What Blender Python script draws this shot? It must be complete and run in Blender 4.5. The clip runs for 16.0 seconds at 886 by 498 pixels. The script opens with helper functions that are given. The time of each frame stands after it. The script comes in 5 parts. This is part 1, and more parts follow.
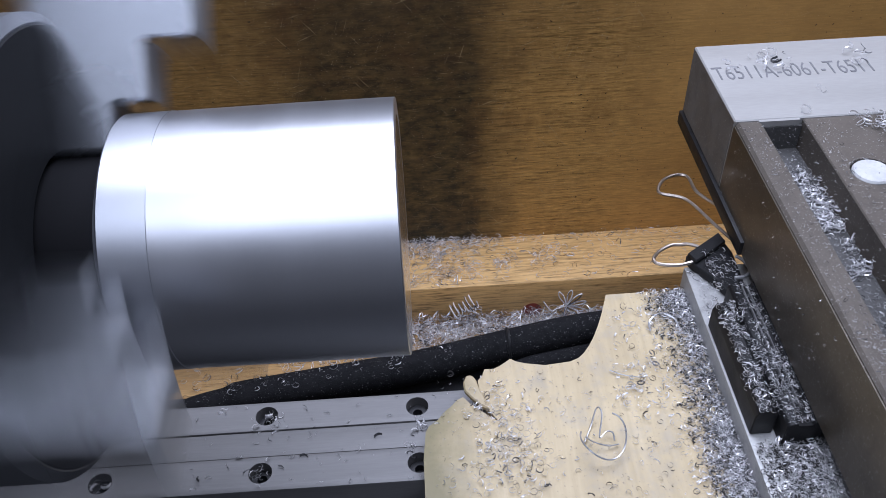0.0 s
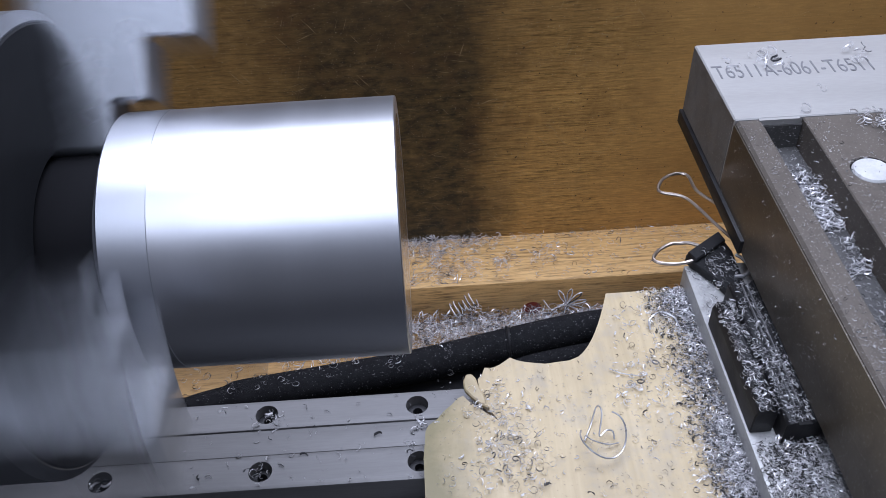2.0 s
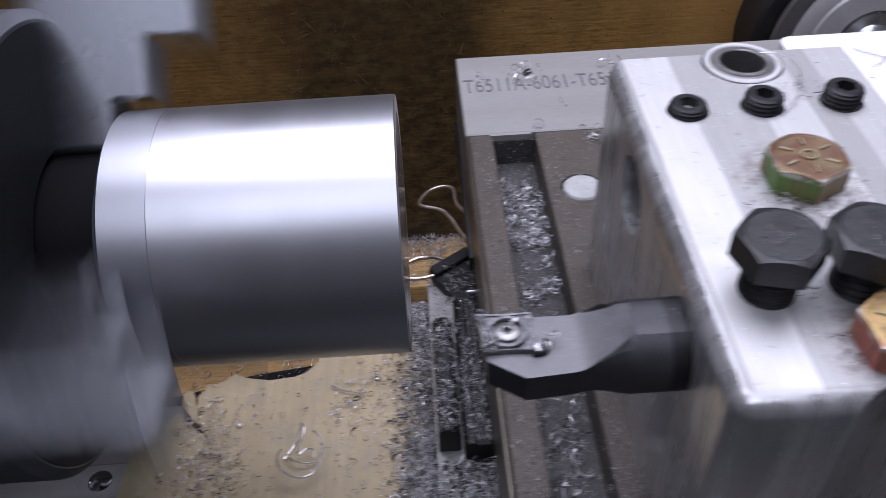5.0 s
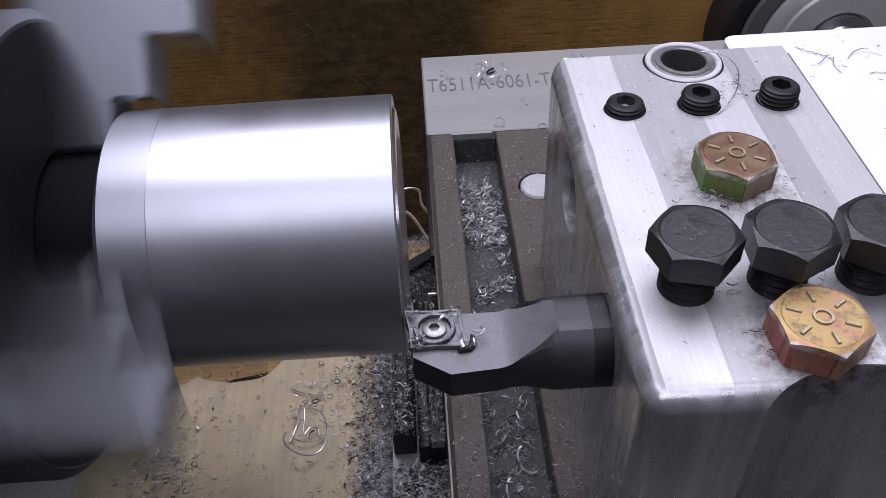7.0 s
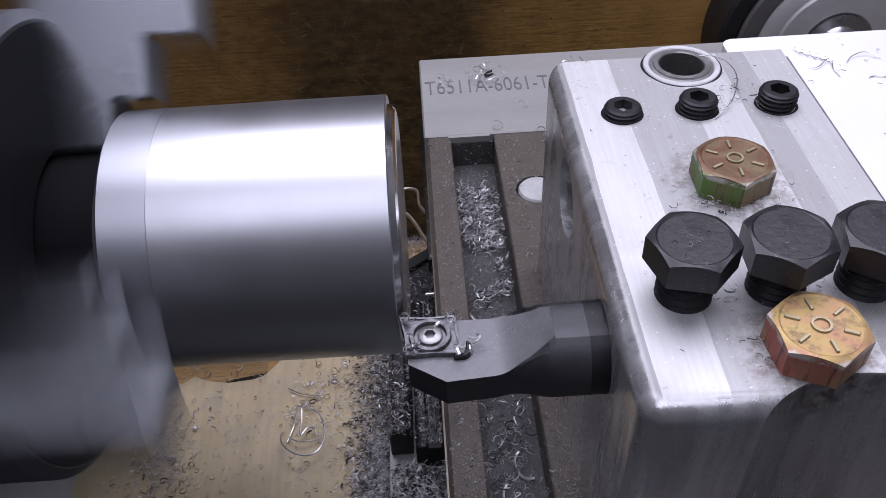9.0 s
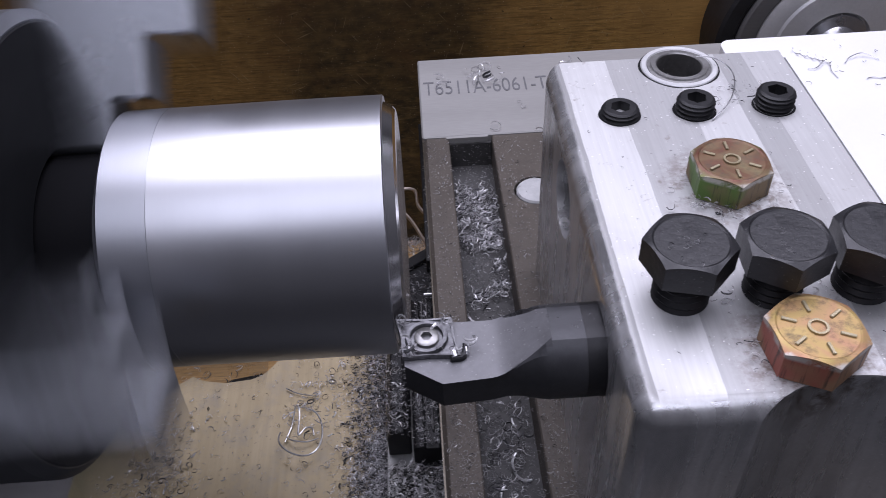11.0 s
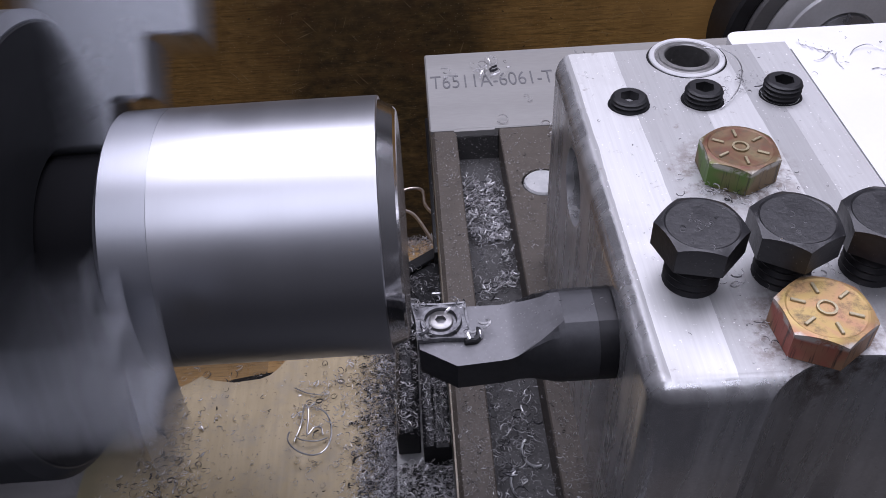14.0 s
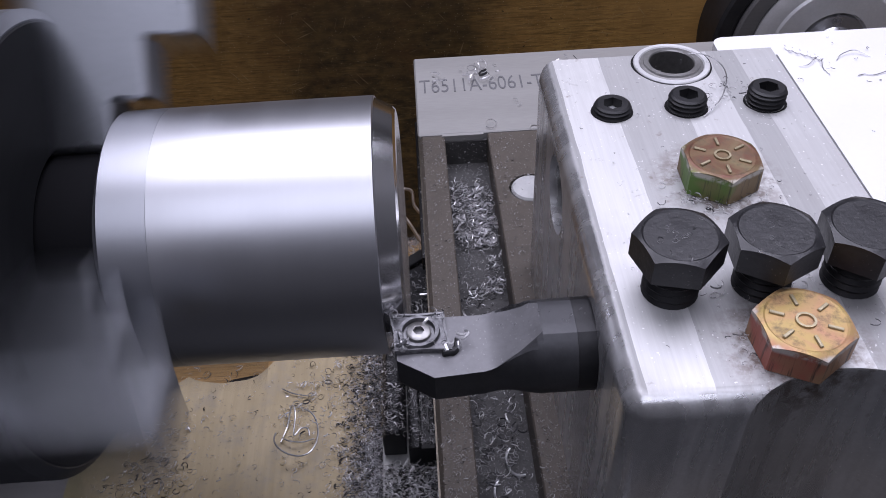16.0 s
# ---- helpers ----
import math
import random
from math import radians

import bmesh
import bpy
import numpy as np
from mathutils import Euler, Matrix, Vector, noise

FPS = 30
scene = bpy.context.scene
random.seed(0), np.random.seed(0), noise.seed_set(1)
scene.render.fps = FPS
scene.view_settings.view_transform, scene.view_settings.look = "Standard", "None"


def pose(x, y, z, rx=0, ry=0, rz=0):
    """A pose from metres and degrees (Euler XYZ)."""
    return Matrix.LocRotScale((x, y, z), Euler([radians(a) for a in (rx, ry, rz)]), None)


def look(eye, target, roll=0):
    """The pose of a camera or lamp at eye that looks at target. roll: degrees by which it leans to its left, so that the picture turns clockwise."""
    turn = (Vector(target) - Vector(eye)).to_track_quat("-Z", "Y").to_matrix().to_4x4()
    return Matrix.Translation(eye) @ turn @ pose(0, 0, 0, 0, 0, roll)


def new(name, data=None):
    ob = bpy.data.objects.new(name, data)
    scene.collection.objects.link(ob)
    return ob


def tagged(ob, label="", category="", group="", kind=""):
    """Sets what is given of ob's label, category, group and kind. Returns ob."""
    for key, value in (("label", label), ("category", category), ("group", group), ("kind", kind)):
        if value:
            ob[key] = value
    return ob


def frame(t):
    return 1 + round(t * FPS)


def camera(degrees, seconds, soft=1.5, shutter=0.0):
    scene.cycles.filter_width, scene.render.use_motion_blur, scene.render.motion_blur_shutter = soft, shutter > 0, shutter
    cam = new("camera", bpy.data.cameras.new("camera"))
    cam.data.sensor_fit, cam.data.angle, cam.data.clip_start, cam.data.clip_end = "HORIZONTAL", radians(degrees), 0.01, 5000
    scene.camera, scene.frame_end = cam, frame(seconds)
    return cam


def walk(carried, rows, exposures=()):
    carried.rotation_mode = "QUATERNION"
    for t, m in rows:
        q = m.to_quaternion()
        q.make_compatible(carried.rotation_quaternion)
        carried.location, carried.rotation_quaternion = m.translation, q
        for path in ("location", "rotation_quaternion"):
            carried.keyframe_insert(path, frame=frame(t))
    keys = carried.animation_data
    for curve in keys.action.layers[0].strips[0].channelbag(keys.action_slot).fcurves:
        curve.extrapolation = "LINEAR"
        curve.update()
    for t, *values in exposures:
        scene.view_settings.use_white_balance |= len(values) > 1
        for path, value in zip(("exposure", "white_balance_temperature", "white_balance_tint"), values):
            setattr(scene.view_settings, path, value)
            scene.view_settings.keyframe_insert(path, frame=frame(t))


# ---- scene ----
# Metal-turning scene. Lengths below are in U (the pitch of the outer two grub screws of the tool block, 34 mm);
# x runs along the spindle, y away from the viewer, z up, all counted from the eye; world() turns them into metres.
U = 0.034
AXIS_Y, AXIS_Z, FLOOR_Z = 4.016, -3.514, -10.5


def world(x, y, z):
    return Vector((x * U, (y - AXIS_Y) * U, (z - FLOOR_Z) * U))


# ---- camera ----
cam = camera(55.07, 16.0, soft=0.6, shutter=0.5)
EYE = world(0, 0, 0)
YAW, PITCH, ROLL = -1.257, -43.056, -2.758


def eye_pose(tilt, ahead=0.0):
    m = pose(*EYE, 90 + PITCH + tilt, 0, YAW) @ pose(0, 0, 0, 0, 0, ROLL)
    return m @ pose(0, 0, -ahead * U)


walk(cam, [(0.0, eye_pose(0.186)), (1.0, eye_pose(0.186)), (1.5, eye_pose(0.13)), (2.0, eye_pose(0.10)),
           (2.4, eye_pose(0.03, 0.03)), (2.5, eye_pose(0.03, 0.07)), (2.7, eye_pose(0.03, 0.0)), (3.0, eye_pose(-0.02)),
           (3.5, eye_pose(-0.06)), (4.0, eye_pose(-0.08)), (4.5, eye_pose(0.0)), (5.0, eye_pose(0.0)), (16.0, eye_pose(0.0))],
     exposures=[(0.0, 0.17, 6150, 19), (4.4, 0.17, 6150, 19), (5.2, -0.57, 6650, 26), (16.0, -0.57, 6650, 26)])

# ---- light ----
room_air = bpy.data.worlds.new("room_air")
room_air.use_nodes = True
room_air.node_tree.nodes["Background"].inputs[0].default_value = (0.75, 0.85, 1.0, 1)
room_air.node_tree.nodes["Background"].inputs[1].default_value = 0.05
scene.world = room_air


def area_lamp(name, at, to, sx, sy, watts, colour):
    data = bpy.data.lights.new(name, "AREA")
    data.shape, data.size, data.size_y, data.energy, data.color = "RECTANGLE", sx, sy, watts, colour
    ob = new(name, data)
    ob.matrix_world = look(at, to)
    return ob


area_lamp("overhead_lamp", world(1.9, 9.9, 14.2), world(1.2, 5.0, -4), 0.72, 0.52, 9.3, (0.79, 0.87, 1.0))
area_lamp("front_lamp", world(-1.2, -6.0, 14), world(0.0, 3.0, -4), 0.60, 0.36, 2.6, (0.76, 0.86, 1.0))

# ---- materials ----


class Nodes:
    """A node material with short-hand for its nodes."""

    def __init__(self, name, rough=0.5, metal=0.0):
        self.mat = bpy.data.materials.new(name)
        self.mat.use_nodes = True
        self.tree = self.mat.node_tree
        self.bsdf = self.tree.nodes["Principled BSDF"]
        self.put("Roughness", rough)
        self.put("Metallic", metal)
        self.coord = self.tree.nodes.new("ShaderNodeTexCoord").outputs["Object"]

    def link(self, a, b):
        self.tree.links.new(a, b)

    def put(self, socket, value):
        s = self.bsdf.inputs[socket]
        if isinstance(value, bpy.types.NodeSocket):
            self.link(value, s)
        else:
            s.default_value = value

    def stretch(self, sx, sy, sz, turn=0.0):
        n = self.tree.nodes.new("ShaderNodeMapping")
        n.inputs["Rotation"].default_value = (0, turn, 0)
        if turn:
            n.vector_type, sx, sy, sz = "TEXTURE", 1 / sx, 1 / sy, 1 / sz
        n.inputs["Scale"].default_value = (sx, sy, sz)
        self.link(self.coord, n.inputs["Vector"])
        return n.outputs[0]

    def noise(self, scale, detail=4, rough=0.55, at=None, warp=0.0):
        n = self.tree.nodes.new("ShaderNodeTexNoise")
        n.inputs["Scale"].default_value, n.inputs["Detail"].default_value = scale, detail
        n.inputs["Roughness"].default_value, n.inputs["Distortion"].default_value = rough, warp
        self.link(at or self.coord, n.inputs["Vector"])
        return n.outputs["Fac"]

    def ramp(self, fac, *stops):
        n = self.tree.nodes.new("ShaderNodeValToRGB")
        e = n.color_ramp.elements
        while len(e) < len(stops):
            e.new(0.5)
        for el, (at, c) in zip(e, stops):
            el.position = at
            el.color = (*c, 1) if isinstance(c, tuple) else (c, c, c, 1)
        self.link(fac, n.inputs[0])
        return n.outputs[0]

    def mix(self, fac, a, b, how="MIX"):
        n = self.tree.nodes.new("ShaderNodeMix")
        n.data_type, n.blend_type = "RGBA", how
        for sock, v in ((n.inputs[0], fac), (n.inputs[6], a), (n.inputs[7], b)):
            if isinstance(v, bpy.types.NodeSocket):
                self.link(v, sock)
            else:
                sock.default_value = (*v, 1) if isinstance(v, tuple) else (v, v, v, 1) if sock.type == "RGBA" else v
        return n.outputs[2]

    def bump(self, height, strength=0.3, distance=0.0005):
        n = self.tree.nodes.new("ShaderNodeBump")
        n.inputs["Strength"].default_value, n.inputs["Distance"].default_value = strength, distance
        self.link(height, n.inputs["Height"])
        self.put("Normal", n.outputs[0])

    def axis(self, which):
        n = self.tree.nodes.new("ShaderNodeSeparateXYZ")
        self.link(self.coord, n.inputs[0])
        return n.outputs[which]

    def span(self, value, a, b):
        n = self.tree.nodes.new("ShaderNodeMapRange")
        self.link(value, n.inputs[0])
        n.inputs[1].default_value, n.inputs[2].default_value = a, b
        return n.outputs[0]


def simple(name, a, b, rough=(0.4, 0.6), metal=0.0, scale=60, at=(1, 1, 1), bump=0.15, fine=900, shine=0.5, dust=0.0):
    m = Nodes(name, metal=metal)
    m.put("Specular IOR Level", shine)
    v = m.stretch(*at)
    big, small = m.noise(scale, at=v), m.noise(fine, 3, at=v)
    c = m.mix(0.35, m.ramp(big, (0.3, a), (0.7, b)), m.ramp(small, (0.3, a), (0.7, b)))
    if dust:
        grit = m.ramp(m.noise(1900, 1, 0.5), (0.69, 0.0), (0.74, dust))
        c = m.mix(grit, c, (0.55, 0.54, 0.53))
        stain = m.ramp(m.noise(140, 5, 0.7), (0.50, 0.0), (0.75, 0.5))
        c = m.mix(stain, c, tuple(0.5 * k for k in a))
    m.put("Base Color", c)
    m.put("Roughness", m.ramp(big, (0.3, rough[0]), (0.7, rough[1])))
    m.bump(small, bump, 0.0002)
    return m.mat


def wood(name, dark, mid, light, grain=26, stain=None, rough=(0.5, 0.7)):
    m = Nodes(name)
    lines = m.noise(grain * 34, 5, 0.7, m.stretch(0.09, 1, 1), 0.4)
    broad = m.noise(grain * 5, 4, 0.6, m.stretch(0.2, 1, 1), 0.8)
    c = m.mix(m.ramp(lines, (0.34, 0.0), (0.60, 1.0)), dark, light)
    c = m.mix(m.ramp(broad, (0.35, 0.0), (0.7, 0.7)), c, mid)
    pores = m.ramp(m.noise(grain * 34, 6, 0.7, m.stretch(0.10, 1, 1), 0.3), (0.30, 0.30), (0.50, 1.0))
    c = m.mix(1.0, c, pores, "MULTIPLY")
    if stain:
        c = stain(m, c)
    m.put("Base Color", c)
    m.put("Roughness", m.ramp(broad, (0.3, rough[0]), (0.7, rough[1])))
    m.bump(lines, 0.25, 0.0003)
    return m.mat


def oil_stain(m, c):
    """Dark oily soak on the left of the board, with a ragged edge, and scattered blotches."""
    def plus(a, b, gain, shift):
        n = m.tree.nodes.new("ShaderNodeMath")
        n.operation = "MULTIPLY_ADD"
        m.link(b, n.inputs[0])
        n.inputs[1].default_value, n.inputs[2].default_value = gain, shift
        k = m.tree.nodes.new("ShaderNodeMath")
        k.operation = "ADD"
        m.link(a, k.inputs[0])
        m.link(n.outputs[0], k.inputs[1])
        return k.outputs[0]

    soak = m.ramp(plus(m.span(m.axis(0), 0.020, 0.058), m.noise(34, 6, 0.65), 1.3, -0.65), (0.1, 0.0), (0.85, 1.0))
    faded = m.ramp(plus(m.span(m.axis(0), -0.045, -0.085), m.noise(26, 4), 0.8, -0.4), (0.2, 0.0), (1.0, 0.6))
    soak = m.mix(faded, soak, (1, 1, 1))
    black = m.ramp(m.noise(210, 5, 0.7, m.stretch(0.5, 1, 1)), (0.42, 0.0), (0.60, 0.85))
    oily = m.mix(0.86, c, (0.050, 0.040, 0.018))
    c = m.mix(soak, m.mix(black, oily, (0.013, 0.011, 0.008)), c)
    # brown mix, denser towards the board's top, edge broken by noise
    upper_brown = m.ramp(plus(m.span(m.axis(2), 0.06, 0.19), m.noise(38, 5, 0.65), 1.2, -0.6), (0.35, 0.0), (0.8, 0.45))
    c = m.mix(upper_brown, c, (0.085, 0.048, 0.016))
    blots = m.ramp(m.noise(24, 6, 0.7), (0.50, 0.0), (0.72, 0.5))
    c = m.mix(blots, c, (0.10, 0.042, 0.014))
    pale = m.ramp(m.noise(40, 5, 0.7, m.stretch(0.4, 1, 1)), (0.55, 0.0), (0.75, 0.4))
    c = m.mix(pale, c, (0.40, 0.25, 0.10))
    for turn, gain in ((0.9, 0.55), (-0.35, 0.5), (1.9, 0.4), (0.2, 0.4)):
        line = m.ramp(m.noise(900, 2, 0.5, m.stretch(0.05, 1, 1, turn)), (0.68, 0.0), (0.76, gain))
        c = m.mix(line, c, (0.40, 0.31, 0.17))
    specks = m.ramp(m.noise(1500, 1, 0.5), (0.69, 0.0), (0.75, 0.6))
    c = m.mix(specks, c, (0.60, 0.52, 0.36))
    weave = m.mix(0.22, m.ramp(m.noise(1500, 3, 0.7, m.stretch(0.10, 1, 1)), (0.35, 0.35), (0.65, 1.55)), m.ramp(m.noise(700, 5, 0.75, m.stretch(1, 1, 0.3)), (0.38, 0.25), (0.62, 1.5)))
    c = m.mix(0.34, c, weave, "MULTIPLY")
    # wood mixed paler towards the right end, with a ragged start
    paler_right = m.ramp(plus(m.span(m.axis(0), 0.07, 0.14), m.noise(30, 5, 0.6), 0.8, -0.4), (0.2, 0.0), (0.9, 0.5))
    c = m.mix(paler_right, c, (0.66, 0.37, 0.115))
    pits = m.ramp(m.noise(480, 1, 0.5), (0.24, 0.8), (0.29, 0.0))
    return m.mix(pits, c, (0.02, 0.014, 0.01))


MAT_BOARD = wood("stained_board", (0.25, 0.135, 0.036), (0.52, 0.285, 0.078), (0.64, 0.375, 0.115), stain=oil_stain, rough=(0.42, 0.6))
MAT_LEDGE = wood("pine_strip", (0.44, 0.25, 0.09), (0.62, 0.38, 0.145), (0.72, 0.46, 0.19), grain=20)
MAT_TRAY = wood("tray_wood", (0.30, 0.17, 0.06), (0.45, 0.27, 0.10), (0.5, 0.31, 0.13), grain=20)


def pale_ply():
    """Smooth pale veneer with faint grain across the lathe and soft oily blotches."""
    m = Nodes("birch_ply")
    lines = m.noise(420, 4, 0.6, m.stretch(1, 0.06, 1), 0.4)
    blot = m.noise(28, 5, 0.6)
    c = m.mix(m.ramp(lines, (0.3, 0.0), (0.7, 1.0)), (0.40, 0.315, 0.18), (0.48, 0.385, 0.235))
    c = m.mix(m.ramp(blot, (0.45, 0.0), (0.75, 0.6)), c, (0.30, 0.235, 0.14))
    grey = m.ramp(m.noise(110, 5, 0.7), (0.5, 0.0), (0.72, 0.5))
    c = m.mix(grey, c, (0.30, 0.28, 0.24))
    n = m.tree.nodes.new("ShaderNodeMath")
    n.operation = "MULTIPLY_ADD"
    m.link(m.noise(60, 5, 0.65), n.inputs[0])
    n.inputs[1].default_value = 0.9 * U
    m.link(m.axis(0), n.inputs[2])
    corner = m.ramp(m.span(n.outputs[0], -0.9 * U, -0.35 * U), (0.1, 0.9), (1.0, 0.0))
    c = m.mix(corner, c, (0.17, 0.145, 0.065))
    specks = m.ramp(m.noise(900, 2, 0.5), (0.66, 0.0), (0.74, 0.6))
    m.put("Base Color", m.mix(specks, c, (0.14, 0.11, 0.08)))
    m.put("Roughness", m.ramp(blot, (0.3, 0.45), (0.7, 0.65)))
    m.bump(lines, 0.15, 0.0002)
    return m.mat


MAT_PLY = pale_ply()
MAT_PLY_EDGE = simple("ply_edge", (0.34, 0.22, 0.10), (0.52, 0.38, 0.20), (0.6, 0.8), scale=200, at=(0.2, 0.2, 3))


def turned(name, base, rough, rings=700, bump=0.12):
    """Bright turned metal: fine rings about the x axis."""
    m = Nodes(name, metal=1.0)
    rings_ = m.noise(rings, 3, 0.7, m.stretch(1, 0.004, 0.004))
    wide = m.noise(60, 2, 0.5, m.stretch(1, 0.02, 0.02))
    m.put("Base Color", m.mix(m.ramp(rings_, (0.3, 0.0), (0.7, 1.0)), tuple(0.985 * b for b in base), base))
    m.put("Roughness", m.ramp(wide, (0.3, rough * 0.92), (0.7, rough * 1.08)))
    m.bump(rings_, bump, 0.00006)
    return m.mat


MAT_TURNED = turned("turned_aluminium", (0.50, 0.508, 0.535), 0.36, 700, 0.004)
MAT_RAW = turned("rough_turned_aluminium", (0.42, 0.432, 0.462), 0.40, 500, 0.006)
MAT_FRESH = turned("fresh_cut_aluminium", (0.90, 0.90, 0.92), 0.16, 900, 0.05)
MAT_CHUCK = simple("chuck_steel", (0.24, 0.248, 0.268), (0.32, 0.33, 0.35), (0.38, 0.46), 0.9, 30)
MAT_JAW_SIDE = simple("darkened_jaw_side", (0.19, 0.198, 0.216), (0.25, 0.26, 0.28), (0.24, 0.30), 1.0, 30)


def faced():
    """Chuck face: turned steel, blackened for the shade of jaws and work."""
    m = Nodes("shaded_face_steel", 0.55, 0.2)
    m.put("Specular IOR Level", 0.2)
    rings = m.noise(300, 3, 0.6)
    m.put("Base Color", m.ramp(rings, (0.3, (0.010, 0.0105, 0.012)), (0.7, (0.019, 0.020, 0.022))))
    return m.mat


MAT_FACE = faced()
MAT_JAW = simple("jaw_steel", (0.24, 0.25, 0.27), (0.31, 0.32, 0.34), (0.5, 0.6), 0.5, 30)


BLOCK_TALL = (-3.15 + 5.08) * U


def passes_milled():
    """Aluminium block: broad cutter passes side by side along y, fine scratches, oily grime and dust."""
    m = Nodes("milled_aluminium", metal=0.7)
    n = m.tree.nodes.new("ShaderNodeMath")
    n.operation = "MULTIPLY_ADD"
    m.link(m.noise(60, 3), n.inputs[0])
    n.inputs[1].default_value = 0.0008
    m.link(m.axis(0), n.inputs[2])
    x = m.span(n.outputs[0], -0.03, 0.03)
    # first step is no pass: left edge darkened as if reflecting the chuck
    steps = m.ramp(x, (0.0, 0.36), (0.095, 0.66), (0.275, 0.45), (0.525, 0.61), (0.71, 0.42), (0.82, 0.56))
    steps.node.color_ramp.interpolation = "CONSTANT"
    scratch = m.noise(1300, 3, 0.7, m.stretch(1, 0.025, 1))
    up = m.ramp(m.span(m.axis(2), BLOCK_TALL - 0.0006, BLOCK_TALL - 0.0002), (0.0, 0.0), (1.0, 1.0))
    wipes = m.noise(130, 4, 0.6, m.stretch(1, 1, 0.10), 0.3)
    steps = m.mix(up, m.ramp(wipes, (0.40, (0.50, 0.50, 0.505)), (0.64, (0.72, 0.722, 0.73))), steps)
    soft_ = m.noise(40, 4, 0.6)
    c = m.mix(1.0, steps, m.ramp(scratch, (0.25, 0.86), (0.75, 1.0)), "MULTIPLY")
    c = m.mix(m.ramp(soft_, (0.5, 0.0), (0.8, 0.35)), c, (0.34, 0.32, 0.31))
    grime = m.ramp(m.noise(230, 5, 0.72), (0.63, 0.0), (0.73, 0.6))
    c = m.mix(grime, c, (0.17, 0.13, 0.10))
    grit = m.ramp(m.noise(1700, 1, 0.5), (0.73, 0.0), (0.78, 0.8))
    c = m.mix(grit, c, (0.9, 0.9, 0.9))
    # brown mix around the zinc bolts, densest close in, broken by noise
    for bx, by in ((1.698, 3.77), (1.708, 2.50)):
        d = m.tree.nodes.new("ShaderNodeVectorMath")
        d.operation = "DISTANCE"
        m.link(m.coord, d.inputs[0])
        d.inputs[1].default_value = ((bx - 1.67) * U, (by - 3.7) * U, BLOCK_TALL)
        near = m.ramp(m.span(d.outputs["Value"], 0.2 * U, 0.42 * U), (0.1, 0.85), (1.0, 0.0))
        bolt_brown = m.mix(1.0, near, m.ramp(m.noise(420, 4, 0.7), (0.42, 0.0), (0.62, 1.0)), "MULTIPLY")
        c = m.mix(bolt_brown, c, (0.13, 0.085, 0.065))
    m.put("Base Color", c)
    m.put("Metallic", m.mix(up, 0.76, 0.42))
    m.put("Roughness", m.mix(up, m.ramp(wipes, (0.40, 0.20), (0.62, 0.34)), m.ramp(soft_, (0.3, 0.50), (0.7, 0.62))))
    m.bump(scratch, 0.2, 0.0001)
    return m.mat


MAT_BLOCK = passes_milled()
MAT_PLATE = simple("bar_aluminium", (0.32, 0.315, 0.305), (0.40, 0.395, 0.385), (0.5, 0.62), 0.4, 35, at=(0.15, 1, 1), fine=1500)
MAT_TABLE = simple("ground_iron", (0.066, 0.055, 0.045), (0.110, 0.093, 0.077), (0.55, 0.7), 0.2, 45, fine=1400, dust=0.8)
MAT_SIDE = simple("oiled_iron_side", (0.085, 0.073, 0.055), (0.13, 0.113, 0.088), (0.28, 0.42), 0.6, 30, at=(1, 0.3, 1), dust=0.5)
MAT_SLOT = simple("slot_iron", (0.034, 0.033, 0.033), (0.085, 0.083, 0.081), (0.6, 0.8), 0.1, 70, dust=0.6)
MAT_RAIL = simple("rail_steel", (0.14, 0.138, 0.138), (0.20, 0.196, 0.195), (0.55, 0.68), 0.4, 40, at=(0.08, 1, 1), fine=1600)
MAT_BED = simple("black_bed", (0.008, 0.008, 0.009), (0.014, 0.014, 0.015), (0.5, 0.7), 0.0, 40, shine=0.15)
# shade in the gap between chuck and work, put into the stub's colour
MAT_STUB = simple("shaded_stub", (0.006, 0.006, 0.007), (0.010, 0.010, 0.011), (0.8, 0.9), 0.0, 40, shine=0.05)
MAT_FRONT_SLAB = simple("dark_paint", (0.018, 0.018, 0.019), (0.032, 0.032, 0.034), (0.4, 0.6), 0.0, 25)
MAT_BLACK = simple("black_oxide", (0.012, 0.012, 0.014), (0.025, 0.025, 0.027), (0.36, 0.55), 0.2, 120, shine=0.4)
MAT_OXIDE = simple("dusty_black_oxide", (0.010, 0.010, 0.012), (0.030, 0.030, 0.033), (0.28, 0.46), 0.2, 160, bump=0.35, shine=0.55, dust=0.10)
MAT_PLASTIC = simple("black_plastic", (0.005, 0.005, 0.006), (0.014, 0.014, 0.015), (0.35, 0.55), 0.0, 120, shine=0.3)
MAT_HOSE = simple("rubber_foam", (0.003, 0.003, 0.004), (0.014, 0.014, 0.015), (0.75, 0.9), 0.0, 420, bump=0.9, fine=2200, shine=0.1, dust=0.35)
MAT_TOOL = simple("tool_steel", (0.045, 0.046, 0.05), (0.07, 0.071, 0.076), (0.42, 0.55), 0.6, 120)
MAT_TOOL_TOP = simple("lit_tool_top", (0.15, 0.15, 0.157), (0.20, 0.20, 0.21), (0.45, 0.6), 0.4, 160, dust=0.3)
MAT_TOOL_DARK = simple("tool_steel_dark", (0.015, 0.015, 0.017), (0.028, 0.028, 0.03), (0.4, 0.5), 0.5, 120)
MAT_INSERT = simple("coated_carbide", (0.05, 0.05, 0.055), (0.24, 0.24, 0.25), (0.3, 0.5), 0.7, 450)
MAT_EDGE = simple("worn_carbide_edge", (0.08, 0.08, 0.085), (0.30, 0.30, 0.31), (0.4, 0.6), 0.6, 500)
